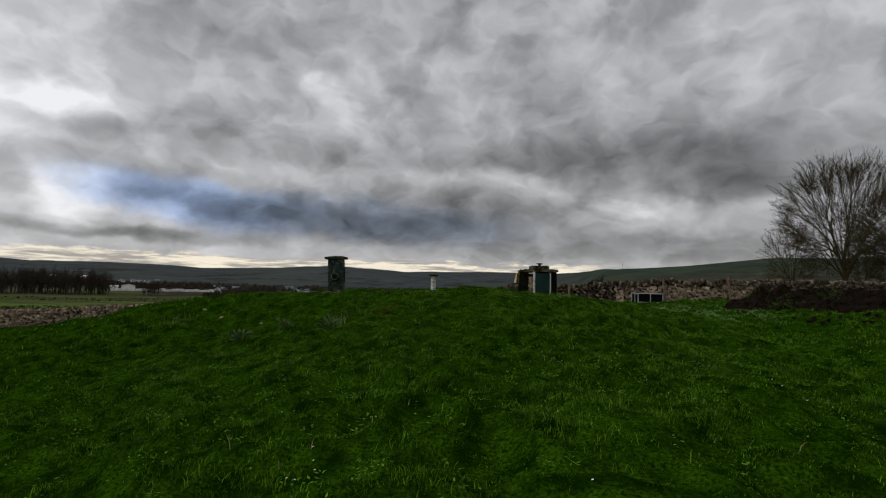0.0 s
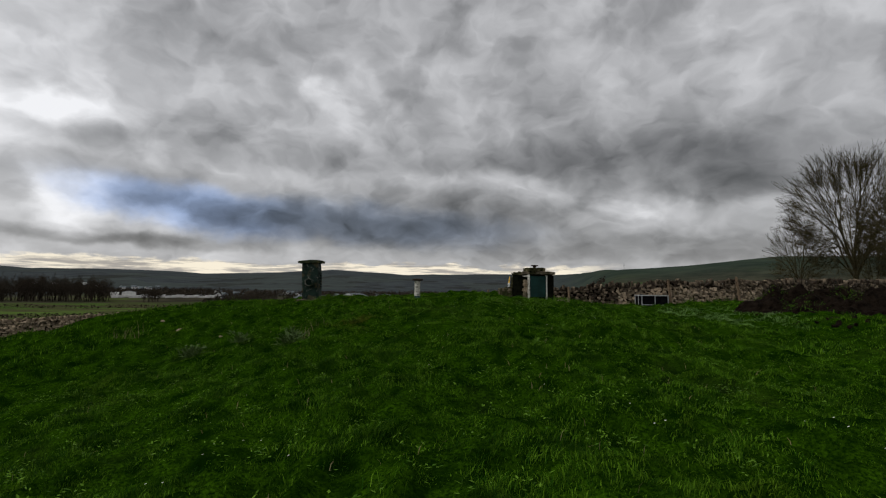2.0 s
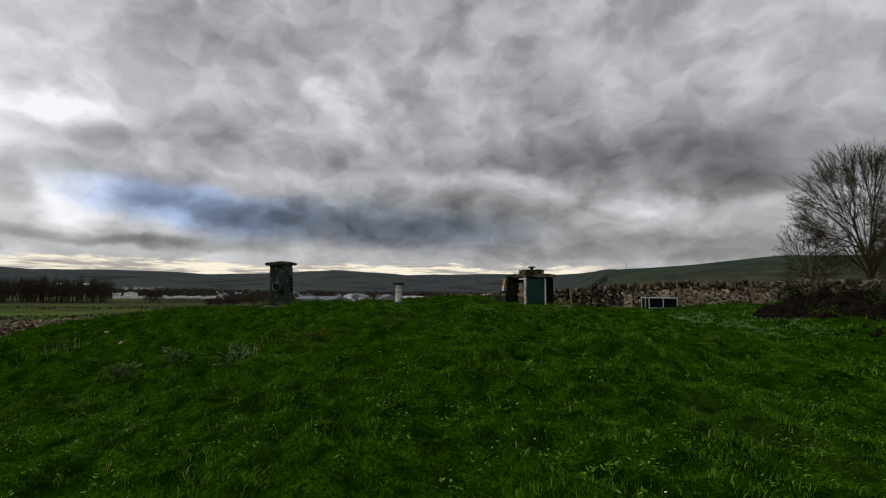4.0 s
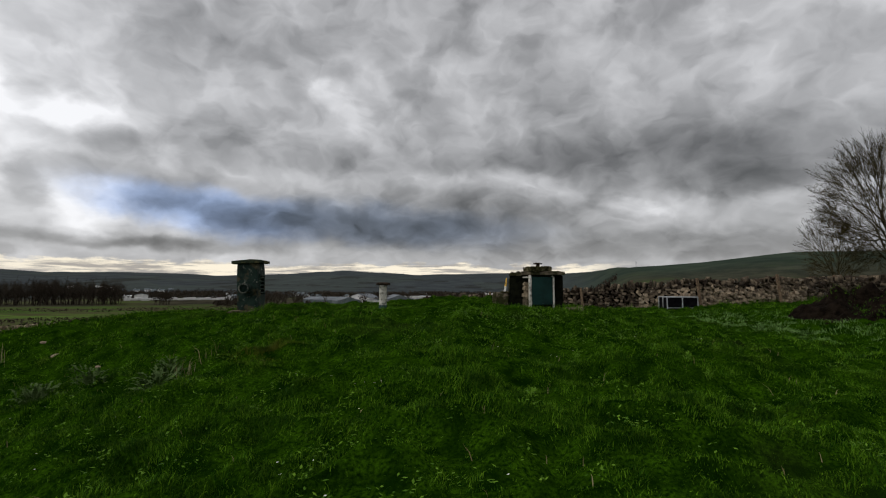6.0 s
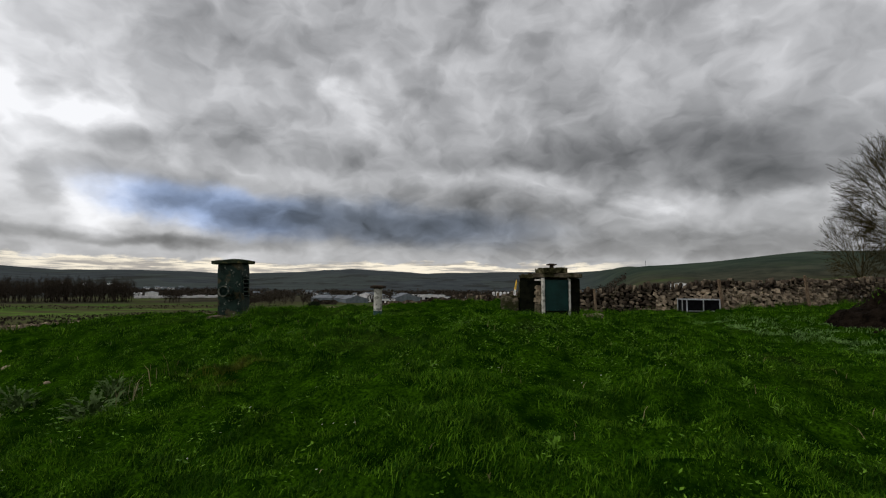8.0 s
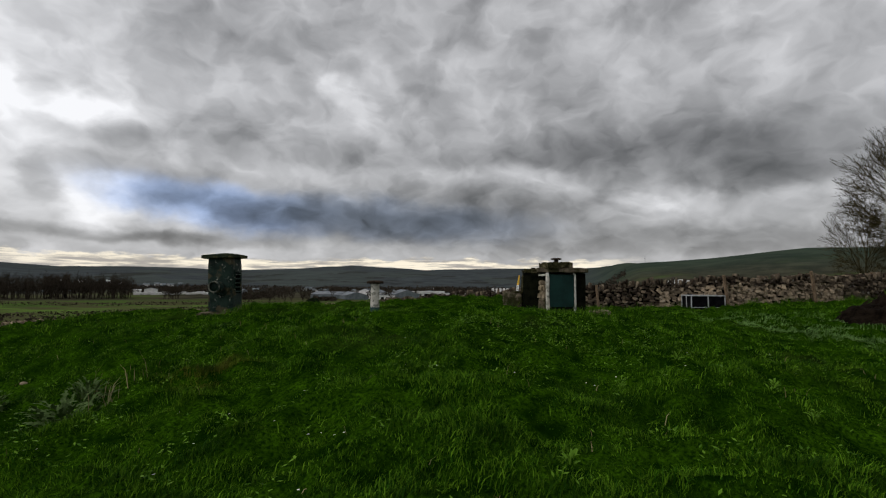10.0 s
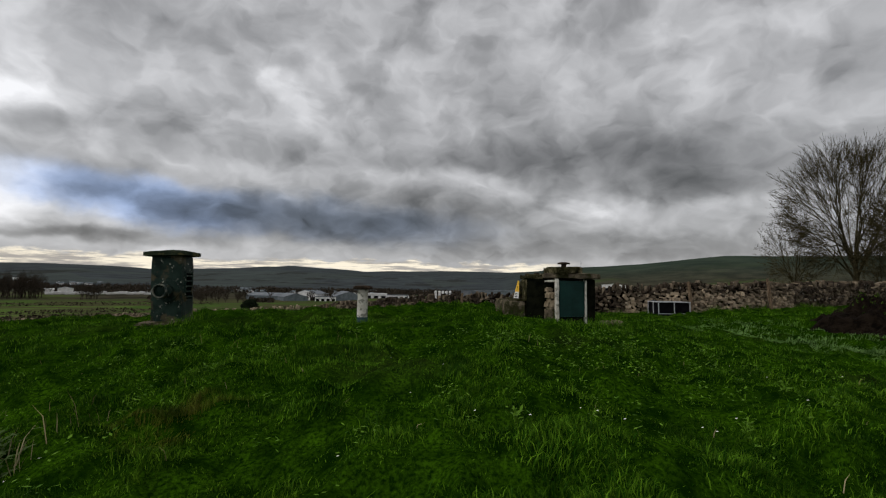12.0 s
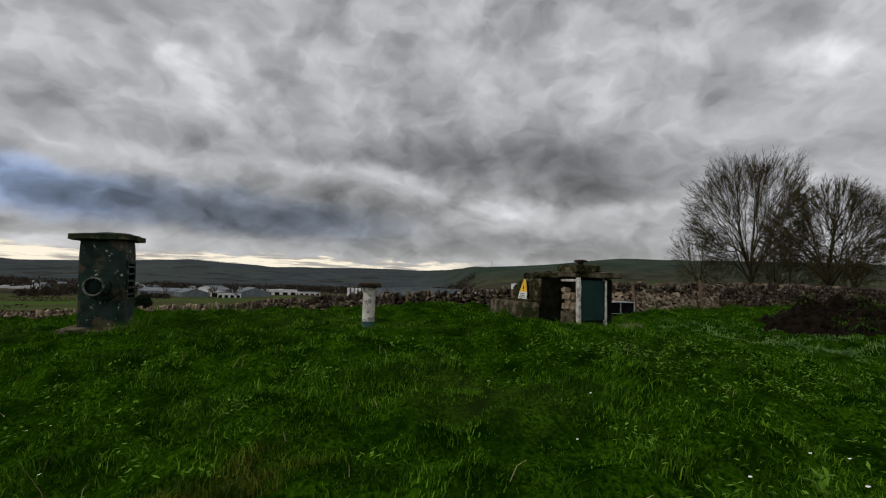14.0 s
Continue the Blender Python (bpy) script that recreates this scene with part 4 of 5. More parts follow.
def crown_segments(rnd, tall, half, fork, limbs, branches, twigs, sprays, r, least, rise=0.55):
    """Limbs that fan out of a short trunk to a rounded crown, with branches, twigs and sprays on them, as (p, q, r0, r1, level)."""
    segs = []

    def run(pts, r0, r1, level):
        n = len(pts) - 1
        for i in range(n):
            segs.append((tuple(pts[i]), tuple(pts[i + 1]), max(r0 + (r1 - r0) * i / n, least), max(r0 + (r1 - r0) * (i + 1) / n, least), level))

    def shoot(pts, r0, level, count, reach, lowest):
        """Side shoots from a curve, which turn upwards."""
        n = len(pts) - 1
        for _ in range(count):
            t = lowest + (1 - lowest) * rnd.random() ** 0.8
            i = min(int(t * n), n - 1)
            f = t * n - i
            p = pts[i].lerp(pts[i + 1], f)
            d = (pts[i + 1] - pts[i]).normalized()
            side = d.orthogonal().normalized()
            side.rotate(Matrix.Rotation(rnd.uniform(0, 6.283), 3, d))
            go = (d * 0.75 + side * rnd.uniform(0.35, 0.85)).normalized()
            ln = reach * rnd.uniform(0.55, 1.15) * (1.15 - 0.6 * t)
            q = p + go * ln + Vector((0, 0, ln * rise * rnd.uniform(0.3, 1.0)))
            c = p + go * ln * 0.55
            sub = bend(p, c, q, 4 if level < 4 else 3)
            rr = r0 * (1 - 0.6 * t) * 0.5
            run(sub, rr, rr * 0.35, level)
            if level == 2:
                shoot(sub, rr, 3, twigs, reach * 0.52, 0.15)
            elif level == 3 and sprays:
                shoot(sub, rr, 4, sprays, reach * 0.55, 0.1)

    run([Vector((0, 0, -0.4)), Vector((0.05, 0, fork * 0.5)), Vector((0.0, 0.06, fork))], r * 1.25, r, 0)
    for i in range(limbs):
        a = 6.283 * (i * 0.382 + rnd.uniform(-0.05, 0.05))
        k = math.sqrt((i + 0.35) / limbs)
        out = half * k * rnd.uniform(0.8, 1.0)
        top = fork + (tall - fork) * (1 - 0.52 * k ** 2.4) * rnd.uniform(0.88, 1.0)
        p = Vector((0, 0, fork * rnd.uniform(0.45, 1.0)))
        q = Vector((math.cos(a) * out, math.sin(a) * out, top))
        c = Vector((q.x * 0.62 + rnd.gauss(0, 0.2), q.y * 0.62 + rnd.gauss(0, 0.2), p.z + (top - p.z) * rnd.uniform(0.28, 0.42)))
        pts = bend(p, c, q, 9)
        for j in range(2, 9):
            pts[j] = pts[j] + Vector((rnd.gauss(0, 1), rnd.gauss(0, 1), rnd.gauss(0, 0.5))) * 0.012 * tall
        rl = r * rnd.uniform(0.42, 0.62)
        run(pts, rl, rl * 0.12, 1)
        shoot(pts, rl, 2, branches, tall * 0.19, 0.2)
    return segs


def grown_tree(rnd, tall, half, fork, tips, r, least, low=0.10, inner=0.55):
    """A crown whose forks part again and again towards tips spread through a rounded dome, as (p, q, r0, r1, level)."""
    segs = []

    def run(pts, r0, r1, level):
        n = len(pts) - 1
        for i in range(n):
            segs.append((tuple(pts[i]), tuple(pts[i + 1]), max(r0 + (r1 - r0) * i / n, least), max(r0 + (r1 - r0) * (i + 1) / n, least), level))

    mid, up = tall * (1 + low) / 2, tall * (1 - low) / 2
    ends = []
    while len(ends) < tips:
        d = Vector((rnd.gauss(0, 1), rnd.gauss(0, 1), rnd.gauss(0, 1))).normalized()
        d *= rnd.uniform(inner, 1.0) ** 0.6 * (0.90 + 0.16 * noise.noise(d * 2.3 + Vector((tall, half, 0))))
        e = Vector((d.x * half, d.y * half, mid + d.z * up))
        if e.z > fork * 0.8 and math.hypot(e.x, e.y) > (fork + 0.6 - e.z) * 1.5:
            ends.append(e)

    def spray(p, d, ln):
        for _ in range(3):
            go = (d + Vector((rnd.gauss(0, 0.45), rnd.gauss(0, 0.45), rnd.gauss(0.10, 0.30)))).normalized()
            q = p + go * ln * rnd.uniform(0.5, 1.1)
            run(bend(p, p + go * ln * 0.3, q + Vector((0, 0, 0.12 * ln)), 2), least * 1.1, least * 0.8, 3)

    def grow(p, some, r0, head, depth):
        c = sum(some, Vector()) / len(some)
        far = (c - p).length
        if len(some) == 1 or depth > 13:
            for e in some:
                pts = bend(p, p + (head + Vector((0, 0, 0.3))).normalized() * (e - p).length * 0.42, e, 4)
                run(pts, r0, least, 2)
                d = (pts[4] - pts[2]).normalized()
                spray(pts[2], d, tall * 0.060)
                spray(pts[3], d, tall * 0.055)
                spray(pts[4], d, tall * 0.050)
            return
        lift = 0.34 if depth < 6 else 0.05
        go = ((c - p).normalized() * 0.70 + head * 0.15 + Vector((rnd.gauss(0, 0.05), rnd.gauss(0, 0.05), lift + rnd.gauss(0, 0.04)))).normalized()
        q = p + go * far * (0.05 if depth < 3 else rnd.uniform(0.16, 0.26))
        run(bend(p, p + head * (q - p).length * 0.5, q, 2), r0, r0 * 0.93, 1 if r0 > tall * 0.0035 else 2)
        ways = [(e - q).normalized() for e in some]
        axis = Vector((rnd.gauss(0, 1), rnd.gauss(0, 1), rnd.gauss(0, 0.8)))
        m = sum(ways, Vector()) / len(ways)
        for _ in range(5):
            axis = sum(((w - m) * axis.dot(w - m) for w in ways), Vector())
            axis = axis.normalized() if axis.length > 1e-9 else Vector((1, 0, 0))
        order = sorted(range(len(some)), key=lambda i: axis.dot(ways[i]))
        cut = max(1, min(len(some) - 1, int(len(some) * rnd.uniform(0.32, 0.68))))
        for part_ in (order[:cut], order[cut:]):
            k = len(part_) / len(some)
            grow(q, [some[i] for i in part_], r0 * k ** 0.47, go, depth + 1)

    top = Vector((0.05, 0.0, fork * 0.8))
    run([Vector((0, 0, -0.4)), Vector((0.06, 0.03, fork * 0.4)), top], r * 1.3, r, 0)
    grow(top, ends, r * 0.95, Vector((0, 0, 1)), 0)
    return segs


def bare_tree(x, y, tall, half, fork, seed, tips, label, r=None, least=0.0085, low=0.10):
    rnd = random.Random(seed)
    segs = grown_tree(rnd, tall, half, fork, tips, r or tall * 0.017, least, low)
    t = thing("bare_tree", pose(x, y, ground_z(x, y)), label, "tree", "bare trees behind the wall")
    for name, sides, some, mat in (("trunk", 7, [s for s in segs if s[4] <= 1], MAT["bark"]), ("crown", 3, [s for s in segs if s[4] > 1], MAT["twig"])):
        v, q = tube_arrays(some, sides)
        part_ob = array_object(name, v, q.ravel(), [4] * len(q), mat, t)
        if name == "trunk":
            part_ob.data.shade_smooth()
    return t


bare_tree(36.6, 51.4, 15.4, 6.7, 1.6, 5, 1250, "tall bare ash tree with upright fan of twigs", 0.34)
bare_tree(37.2, 44.0, 10.9, 5.9, 1.1, 12, 1150, "broad bare tree with low forked limbs", 0.34)
bare_tree(34.6, 46.6, 6.5, 2.6, 0.8, 23, 110, "small bare tree beside the stone wall", 0.09)
bare_tree(46.0, 49.0, 11.5, 5.5, 1.5, 31, 320, "bare spreading tree further along the wall")
bare_tree(31.8, 51.6, 5.6, 2.8, 0.5, 44, 130, "bushy bare hawthorn below the ash tree", 0.08, 0.009, 0.02)
bare_tree(42.5, 47.0, 5.5, 3.0, 0.4, 52, 160, "low bare hawthorn bush beside the wall", 0.09, 0.009, 0.02)
bare_tree(33.8, 55.0, 9.5, 3.4, 1.5, 63, 170, "slender bare tree beside the ash tree", 0.13)
bare_tree(41.0, 51.5, 8.0, 3.6, 0.6, 71, 190, "bare undergrowth tree between the taller trees", 0.10, 0.010, 0.03)


# ---------------------------------------------------------------- far woods, hedges
def far_trees(name, spots, label, seed, counts, half=0.26, least=0.10):
    rnd = random.Random(seed)
    allv, allq, base = [], [], 0
    pool = []
    for s in range(6):
        segs = crown_segments(random.Random(seed * 31 + s), 1.0, half, 0.34, *counts, 0.016, 0.003)
        pool.append([(np.array((a[0], a[1], max(a[2], -0.05))), np.array(b), r0, r1) for a, b, r0, r1, _ in segs])
    for x, y, tall in spots:
        g = ground_z(x, y)
        a = rnd.uniform(0, 6.28)
        c, s_ = math.cos(a), math.sin(a)
        rot = np.array([[c, -s_, 0], [s_, c, 0], [0, 0, 1]]) * tall
        segs = [(rot @ p + (x, y, g), rot @ q + (x, y, g), max(r0 * tall, least), max(r1 * tall, least)) for p, q, r0, r1 in rnd.choice(pool)]
        v, q = tube_arrays(segs, 3)
        allv.append(v)
        allq.append(q + base)
        base += len(v)
    q = np.concatenate(allq)
    ob = array_object(name, np.vstack(allv), q.ravel(), [4] * len(q), MAT["far_wood"])
    tagged(ob, label, "trees", kind="stuff")


def scatter(rnd, n, az0, az1, d0, d1, t0, t1):
    out = []
    for _ in range(n):
        x, y = bearing(rnd.uniform(az0, az1), rnd.uniform(d0, d1))
        out.append((x, y, rnd.uniform(t0, t1)))
    return out


rnd = random.Random(77)
far_trees("shelter_belt", scatter(rnd, 420, -66, -39.4, 570, 640, 17, 25) + scatter(rnd, 16, -36.6, -35.0, 560, 600, 12, 17), "dark row of bare trees across the valley fields", 2, (6, 6, 2, 0), 0.17, 0.06)
far_trees("valley_wood", scatter(rnd, 36, -30, -22, 430, 560, 8, 12) + scatter(rnd, 60, -27, -8, 520, 720, 8, 14) + scatter(rnd, 60, -8, 12, 600, 900, 8, 13)
          + scatter(rnd, 120, -62, -30, 790, 1050, 9, 15), "brown bare woodland on the valley floor", 4, (7, 8, 0, 0), 0.42, 0.11)


def evergreen(az, dist, wide, tall):
    """A dense dark evergreen: a short trunk and many small leaf clumps."""
    x, y = bearing(az, dist)
    t = thing("evergreen_tree", pose(x, y, ground_z(x, y)), "dark dense evergreen tree standing in a field", "tree")
    bm = bmesh.new()
    cyl(bm, (0, 0, -0.5), (0, 0, tall * 0.5), 0.28, 0.15, 8)
    part("trunk", bm, MAT["bark"], t)
    r2 = np.random.RandomState(int(dist))
    n = 2600
    p = r2.normal(size=(n, 3))
    p /= np.linalg.norm(p, axis=1, keepdims=True)
    lump = 0.75 + 0.35 * vnoise(p[:, 0] * 2.2 + 5, p[:, 2] * 2.2 + p[:, 1] * 1.7, 9)
    p *= (r2.uniform(0.35, 1.0, n) ** 0.5 * lump)[:, None]
    p = p * (wide / 2, wide / 2, tall * 0.46) + (0, 0, tall * 0.52)
    a, b = r2.normal(size=(n, 3)) * 0.24, r2.normal(size=(n, 3)) * 0.24
    v = np.stack([p - a, p + b, p + a, p - b], 1).reshape(-1, 3)
    array_object("crown", v, np.arange(4 * n), [4] * n, MAT["leaf_dark"], t)


MAT["leaf_dark"] = material("evergreen_leaves", lambda k, p: k.mix(island(k), (0.006, 0.010, 0.006), (0.022, 0.032, 0.016)), 0.8)
evergreen(-21.4, 250, 8.0, 8.5)
evergreen(-14.2, 600, 13.0, 9.0)


def hedge(name, pts, label, tall, seed):
    r2 = np.random.RandomState(seed)
    vs = []
    for (x0, y0), (x1, y1) in zip(pts, pts[1:]):
        n = int(math.hypot(x1 - x0, y1 - y0) * 7)
        t = r2.uniform(0, 1, n)
        x, y = x0 + (x1 - x0) * t + r2.normal(0, 0.35, n), y0 + (y1 - y0) * t + r2.normal(0, 0.35, n)
        z = height(x, y) + r2.uniform(-0.2, 1, n) * tall * (0.6 + 0.6 * vnoise(x / 5, y / 5, seed))
        p = np.stack([x, y, z], -1)
        a, b = r2.normal(size=(n, 3)) * 0.3, r2.normal(size=(n, 3)) * 0.3
        vs.append(np.stack([p - a, p + b, p + a, p - b], 1).reshape(-1, 3))
    v = np.vstack(vs)
    tagged(array_object(name, v, np.arange(len(v)), [4] * (len(v) // 4), MAT["far_wood"]), label, "hedge", kind="stuff")


for az0, az1, d0, d1, tall in ((-66, -20, 118, 150, 1.2), (-64, -26, 200, 215, 1.8), (-60, -30, 300, 330, 2.2), (-40, 6, 255, 235, 1.6), (-66, -44, 86, 92, 1.0), (-30, 4, 175, 140, 1.3), (-66, -25, 420, 440, 2.6)):
    hedge("field_boundary", [bearing(az0 + (az1 - az0) * i / 6, d0 + (d1 - d0) * i / 6 + (i % 2) * 4) for i in range(7)],
          "dark overgrown boundary between valley fields", tall, int(d0))


def far_woods(name, az0, az1, d0, d1, n, tall, seed, label):
    """Bare woodland seen from far off: many small clumps that stand in uneven groups."""
    r2 = np.random.RandomState(seed)
    a, d = np.radians(r2.uniform(az0, az1, n)), r2.uniform(d0, d1, n)
    x, y = d * np.sin(a), 8.0 + d * np.cos(a)
    keep = vnoise(x / 38, y / 60, seed) > 0.42
    x, y = x[keep], y[keep]
    n = len(x)
    z = height(x, y) + r2.uniform(0, 1, n) ** 0.8 * tall * (0.45 + 0.8 * vnoise(x / 9, y / 9, seed + 1))
    p = np.stack([x, y, z], -1)
    b, c = r2.normal(size=(n, 3)) * 0.75, r2.normal(size=(n, 3)) * 0.75
    v = np.stack([p - b, p + c, p + b, p - c], 1).reshape(-1, 3)
    tagged(array_object(name, v, np.arange(4 * n), [4] * n, MAT["far_wood"]), label, "trees", kind="stuff")


far_woods("woodland", -33, 14, 790, 1080, 34000, 9, 81, "brown bare woods along the valley floor")
far_woods("woodland", -66, -33, 830, 1120, 26000, 9, 82, "brown bare woods below the far farms")
far_woods("woodland", -31, -19, 450, 560, 5000, 4.0, 83, "brown bare scrub beside the valley fields")


# ---------------------------------------------------------------- buildings in the valley
def shed(name, az, dist, wide, deep, eaves, rise, wall, roof, label, turn=0.0, bays=0):
    x, y = bearing(az, dist)
    b = thing(name, pose(x, y, ground_z(x, y) - 0.3, 0, 0, -az + turn), label, "building", "buildings in the valley")
    bm = bmesh.new()
    w, d = wide / 2, deep / 2
    prof = ((-w, -1.0), (w, -1.0), (w, eaves), (0, eaves + rise), (-w, eaves)) if rise else ((-w, -1.0), (w, -1.0), (w, eaves), (-w, eaves))
    f = [bm.verts.new((u, -d, z)) for u, z in prof]
    g = [bm.verts.new((u, d, z)) for u, z in prof]
    bm.faces.new(f)
    bm.faces.new(g[::-1])
    for i in range(len(prof)):
        j = (i + 1) % len(prof)
        bm.faces.new((f[i], g[i], g[j], f[j]))
    part("shell", bm, MAT[wall], b)
    o = 0.4
    if rise:
        for s in (-1, 1):
            bm = bmesh.new()
            e = rise / w
            q = [bm.verts.new(c) for c in ((0, -d - o, eaves + rise + 0.05), (s * (w + o), -d - o, eaves - o * e + 0.05), (s * (w + o), d + o, eaves - o * e + 0.05), (0, d + o, eaves + rise + 0.05))]
            bm.faces.new(q)
            ex = bmesh.ops.extrude_face_region(bm, geom=bm.faces[:])
            bmesh.ops.translate(bm, verts=[v for v in ex["geom"] if isinstance(v, bmesh.types.BMVert)], vec=(0, 0, 0.25))
            part("roof", bm, MAT[roof], b)
    else:
        bm = bmesh.new()
        box(bm, -w - o, w + o, -d - o, d + o, eaves + 0.02, eaves + 0.6, 0.1)
        part("roof", bm, MAT[roof], b)
    for i in range(bays):
        u = -w + wide * (i + 0.5) / bays
        bm = bmesh.new()
        box(bm, u - wide / bays * 0.3, u + wide / bays * 0.3, -d - 0.15, -d + 0.1, 0.2, eaves * 0.6)
        part("door", bm, MAT["panel_black"], b)
    return b


for az in (-45.0, -43.4, -41.2):
    shed("white_shed", az, 1400, 17, 14, 4, 1.5, "shed_white", "shed_white", "long white farm shed on the far slope", 90)
shed("white_shed", -38.9, 800, 14, 10, 4, 1.5, "shed_white", "shed_white", "white shed among valley trees", 90)
shed("white_shed", -37.7, 780, 16, 10, 6, 2, "shed_white", "shed_roof", "white gabled shed among valley trees")
for i in range(18):
    shed("white_unit", -38.9 + 0.52 * i, 700 + 9 * (i % 3), 7.0 - (i % 3), 9, 2.0 + 0.5 * (i % 3), 0, "shed_white", "shed_white", "low white unit in a long row", 90 * (i % 2))
shed("warehouse", -19.6, 571, 28, 36, 4.5, 3.0, "shed_wall", "shed_roof", "grey gabled warehouse with shallow roof", 62, 0)
shed("warehouse", -17.2, 551, 26, 30, 4.5, 3.5, "shed_wall", "shed_roof", "grey gabled warehouse with shallow roof", 20, 0)
shed("warehouse", -15.0, 585, 30, 30, 7.0, 4.5, "shed_white", "shed_roof", "pale warehouse with blue grey roof", -28, 3)
shed("warehouse", -13.4, 547, 22, 18, 5.0, 0, "shed_white", "shed_roof", "low white flat roofed unit", 0, 4)
shed("warehouse", -11.2, 565, 30, 40, 5.0, 5.0, "shed_wall", "shed_roof", "dark grey gabled warehouse", 12, 0)
shed("warehouse", -8.6, 625, 46, 20, 6.0, 0, "shed_white", "shed_white", "long white flat roofed building", 4, 5)
shed("warehouse", -5.6, 665, 40, 20, 4.0, 0, "shed_white", "shed_roof", "long low white building", 0, 6)
shed("factory", 8.6, 691, 120, 50, 12.5, 1.6, "shed_wall", "shed_roof", "long dark grey factory with pale roof", 0, 0)
shed("factory", 2.9, 671, 14, 14, 12, 0, "shed_roof", "shed_wall", "tall blue grey factory block", 0, 0)
shed("factory", 13.5, 625, 34, 20, 9.0, 1.5, "shed_white", "shed_white", "white factory unit behind the wall", 0, 2)
shed("factory", 19.5, 691, 30, 20, 10.0, 1.5, "shed_white", "shed_white", "white factory unit behind the wall", 0, 2)


def silo(az, dist):
    x, y = bearing(az, dist)
    s = thing("silo", pose(x, y, ground_z(x, y)), "tall white cylindrical silo with conical top", "silo", "row of white silos")
    bm = bmesh.new()
    cyl(bm, (0, 0, -0.5), (0, 0, 10.0), 1.8, seg=20)
    part("tank", bm, MAT["shed_white"], s, "", False)
    bm = bmesh.new()
    cyl(bm, (0, 0, 10.0), (0, 0, 10.8), 1.85, 0.4, seg=20)
    part("top", bm, MAT["shed_white"], s)


for i in range(5):
    silo(-0.7 + 0.42 * i, 660)


def house(az, dist, turn, wall, label):
    shed("house", az, dist, 7.5, 10, 4.6, 2.6, wall, "shed_wall", label, turn, 2)


rnd = random.Random(5)
for i in range(26):
    house(rnd.uniform(-31, -1), rnd.uniform(620, 980), rnd.choice((0, 90, 30)), rnd.choice(("shed_white", "shed_wall", "shed_roof")), "small gabled house in the far village")
for i in range(14):
    house(rnd.uniform(-41, -35), rnd.uniform(1150, 1350), rnd.choice((0, 90, 30)), rnd.choice(("shed_white", "shed_wall")), "small gabled house in the far village")


def radio_mast():
    x, y = bearing(16.0, 1545)
    m = thing("radio_mast", pose(x, y, ground_z(x, y)), "thin grey radio mast on the hill", "mast")
    bm = bmesh.new()
    cyl(bm, (0, 0, -2), (0, 0, 27), 0.55, 0.3, 6)
    part("pole", bm, MAT["shed_wall"], m)
    bm = bmesh.new()
    cyl(bm, (0, 0, 18), (0, 0, 21), 0.9, 0.9, 8)
    part("aerial", bm, MAT["shed_wall"], m)


radio_mast()


# ---------------------------------------------------------------- grass
def blade_arrays(rs, x, y, tall, wide, lean_x=0.10, lean_y=0.0):
    n = len(x)
    z = height(x, y) - 0.015
    a = rs.uniform(0, 2 * np.pi, n)
    side = np.stack([np.cos(a), np.sin(a), np.zeros(n)], -1) * (wide / 2)[:, None]
    b = vnoise(x * 0.8, y * 0.8, 61) * 9.0 + vnoise(x * 2.4, y * 2.4, 62) * 6.0 + rs.normal(0, 1.5, n)
    bend = rs.uniform(0.2, 1.15, n)
    d = np.stack([np.cos(b) * bend + lean_x, np.sin(b) * bend + lean_y, np.zeros(n)], -1)
    root = np.stack([x, y, z], -1)
    up = np.array([0, 0, 1.0])
    mid = root + d * (tall * 0.28)[:, None] + up * (tall * 0.58)[:, None]
    tip = root + d * (tall * 0.85)[:, None] + up * (tall * rs.uniform(0.72, 1.0, n))[:, None]
    v = np.stack([root - side, root + side, mid + side * 0.8, mid - side * 0.8, tip], 1).reshape(-1, 3)
    base = np.arange(n) * 5
    quad = np.stack([base, base + 1, base + 2, base + 3], -1)
    tri = np.stack([base + 3, base + 2, base + 4], -1)
    return v, np.concatenate([quad.ravel(), tri.ravel()]), np.concatenate([np.full(n, 4), np.full(n, 3)])


def clear(x, y):
    """Off the footings."""
    ok = np.hypot(x + 4.76, y - 18.06) > 0.5
    u = (x - 2.54) * math.cos(0.314) + (y - 18.19) * math.sin(0.314)
    v = -(x - 2.54) * math.sin(0.314) + (y - 18.19) * math.cos(0.314)
    ok &= ~((u > -0.12) & (u < 0.66) & (v > -0.02) & (v < 0.5))
    ok &= ~((x > 1.53) & (x < 3.40) & (y > 18.62) & (y < 20.1))
    ok &= heap_reach(x, y) > 0.95
    return ok


def grass_patch(name, n, x0, x1, y0, y1, tall, wide, seed, label, fade=None):
    rs = np.random.RandomState(seed)
    x, y = rs.uniform(x0, x1, n), rs.uniform(y0, y1, n)
    keep = clear(x, y)
    thick = vnoise(x * 1.6, y * 1.6, 31) * 0.6 + vnoise(x * 4.3, y * 4.3, 32) * 0.4
    thick = smooth01((thick - 0.22) / 0.56)
    keep &= rs.uniform(0, 1, n) < 0.45 + 0.7 * thick
    if fade is not None:
        keep &= fade(x, y, rs.uniform(0, 1, n))
    x, y, thick = x[keep], y[keep], thick[keep]
    h = tall * (0.35 + 1.35 * thick ** 1.8) * rs.uniform(0.55, 1.3, len(x))
    v, loops, sizes = blade_arrays(rs, x, y, h, wide * rs.uniform(0.7, 1.7, len(x)))
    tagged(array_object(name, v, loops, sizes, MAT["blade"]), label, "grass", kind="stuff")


def cone(x, y, r):
    """Within the wedge of ground that opens ahead of the path."""
    return np.abs(x - 0.3) < 1.6 + np.maximum(y - 0.2, 0) * 1.05


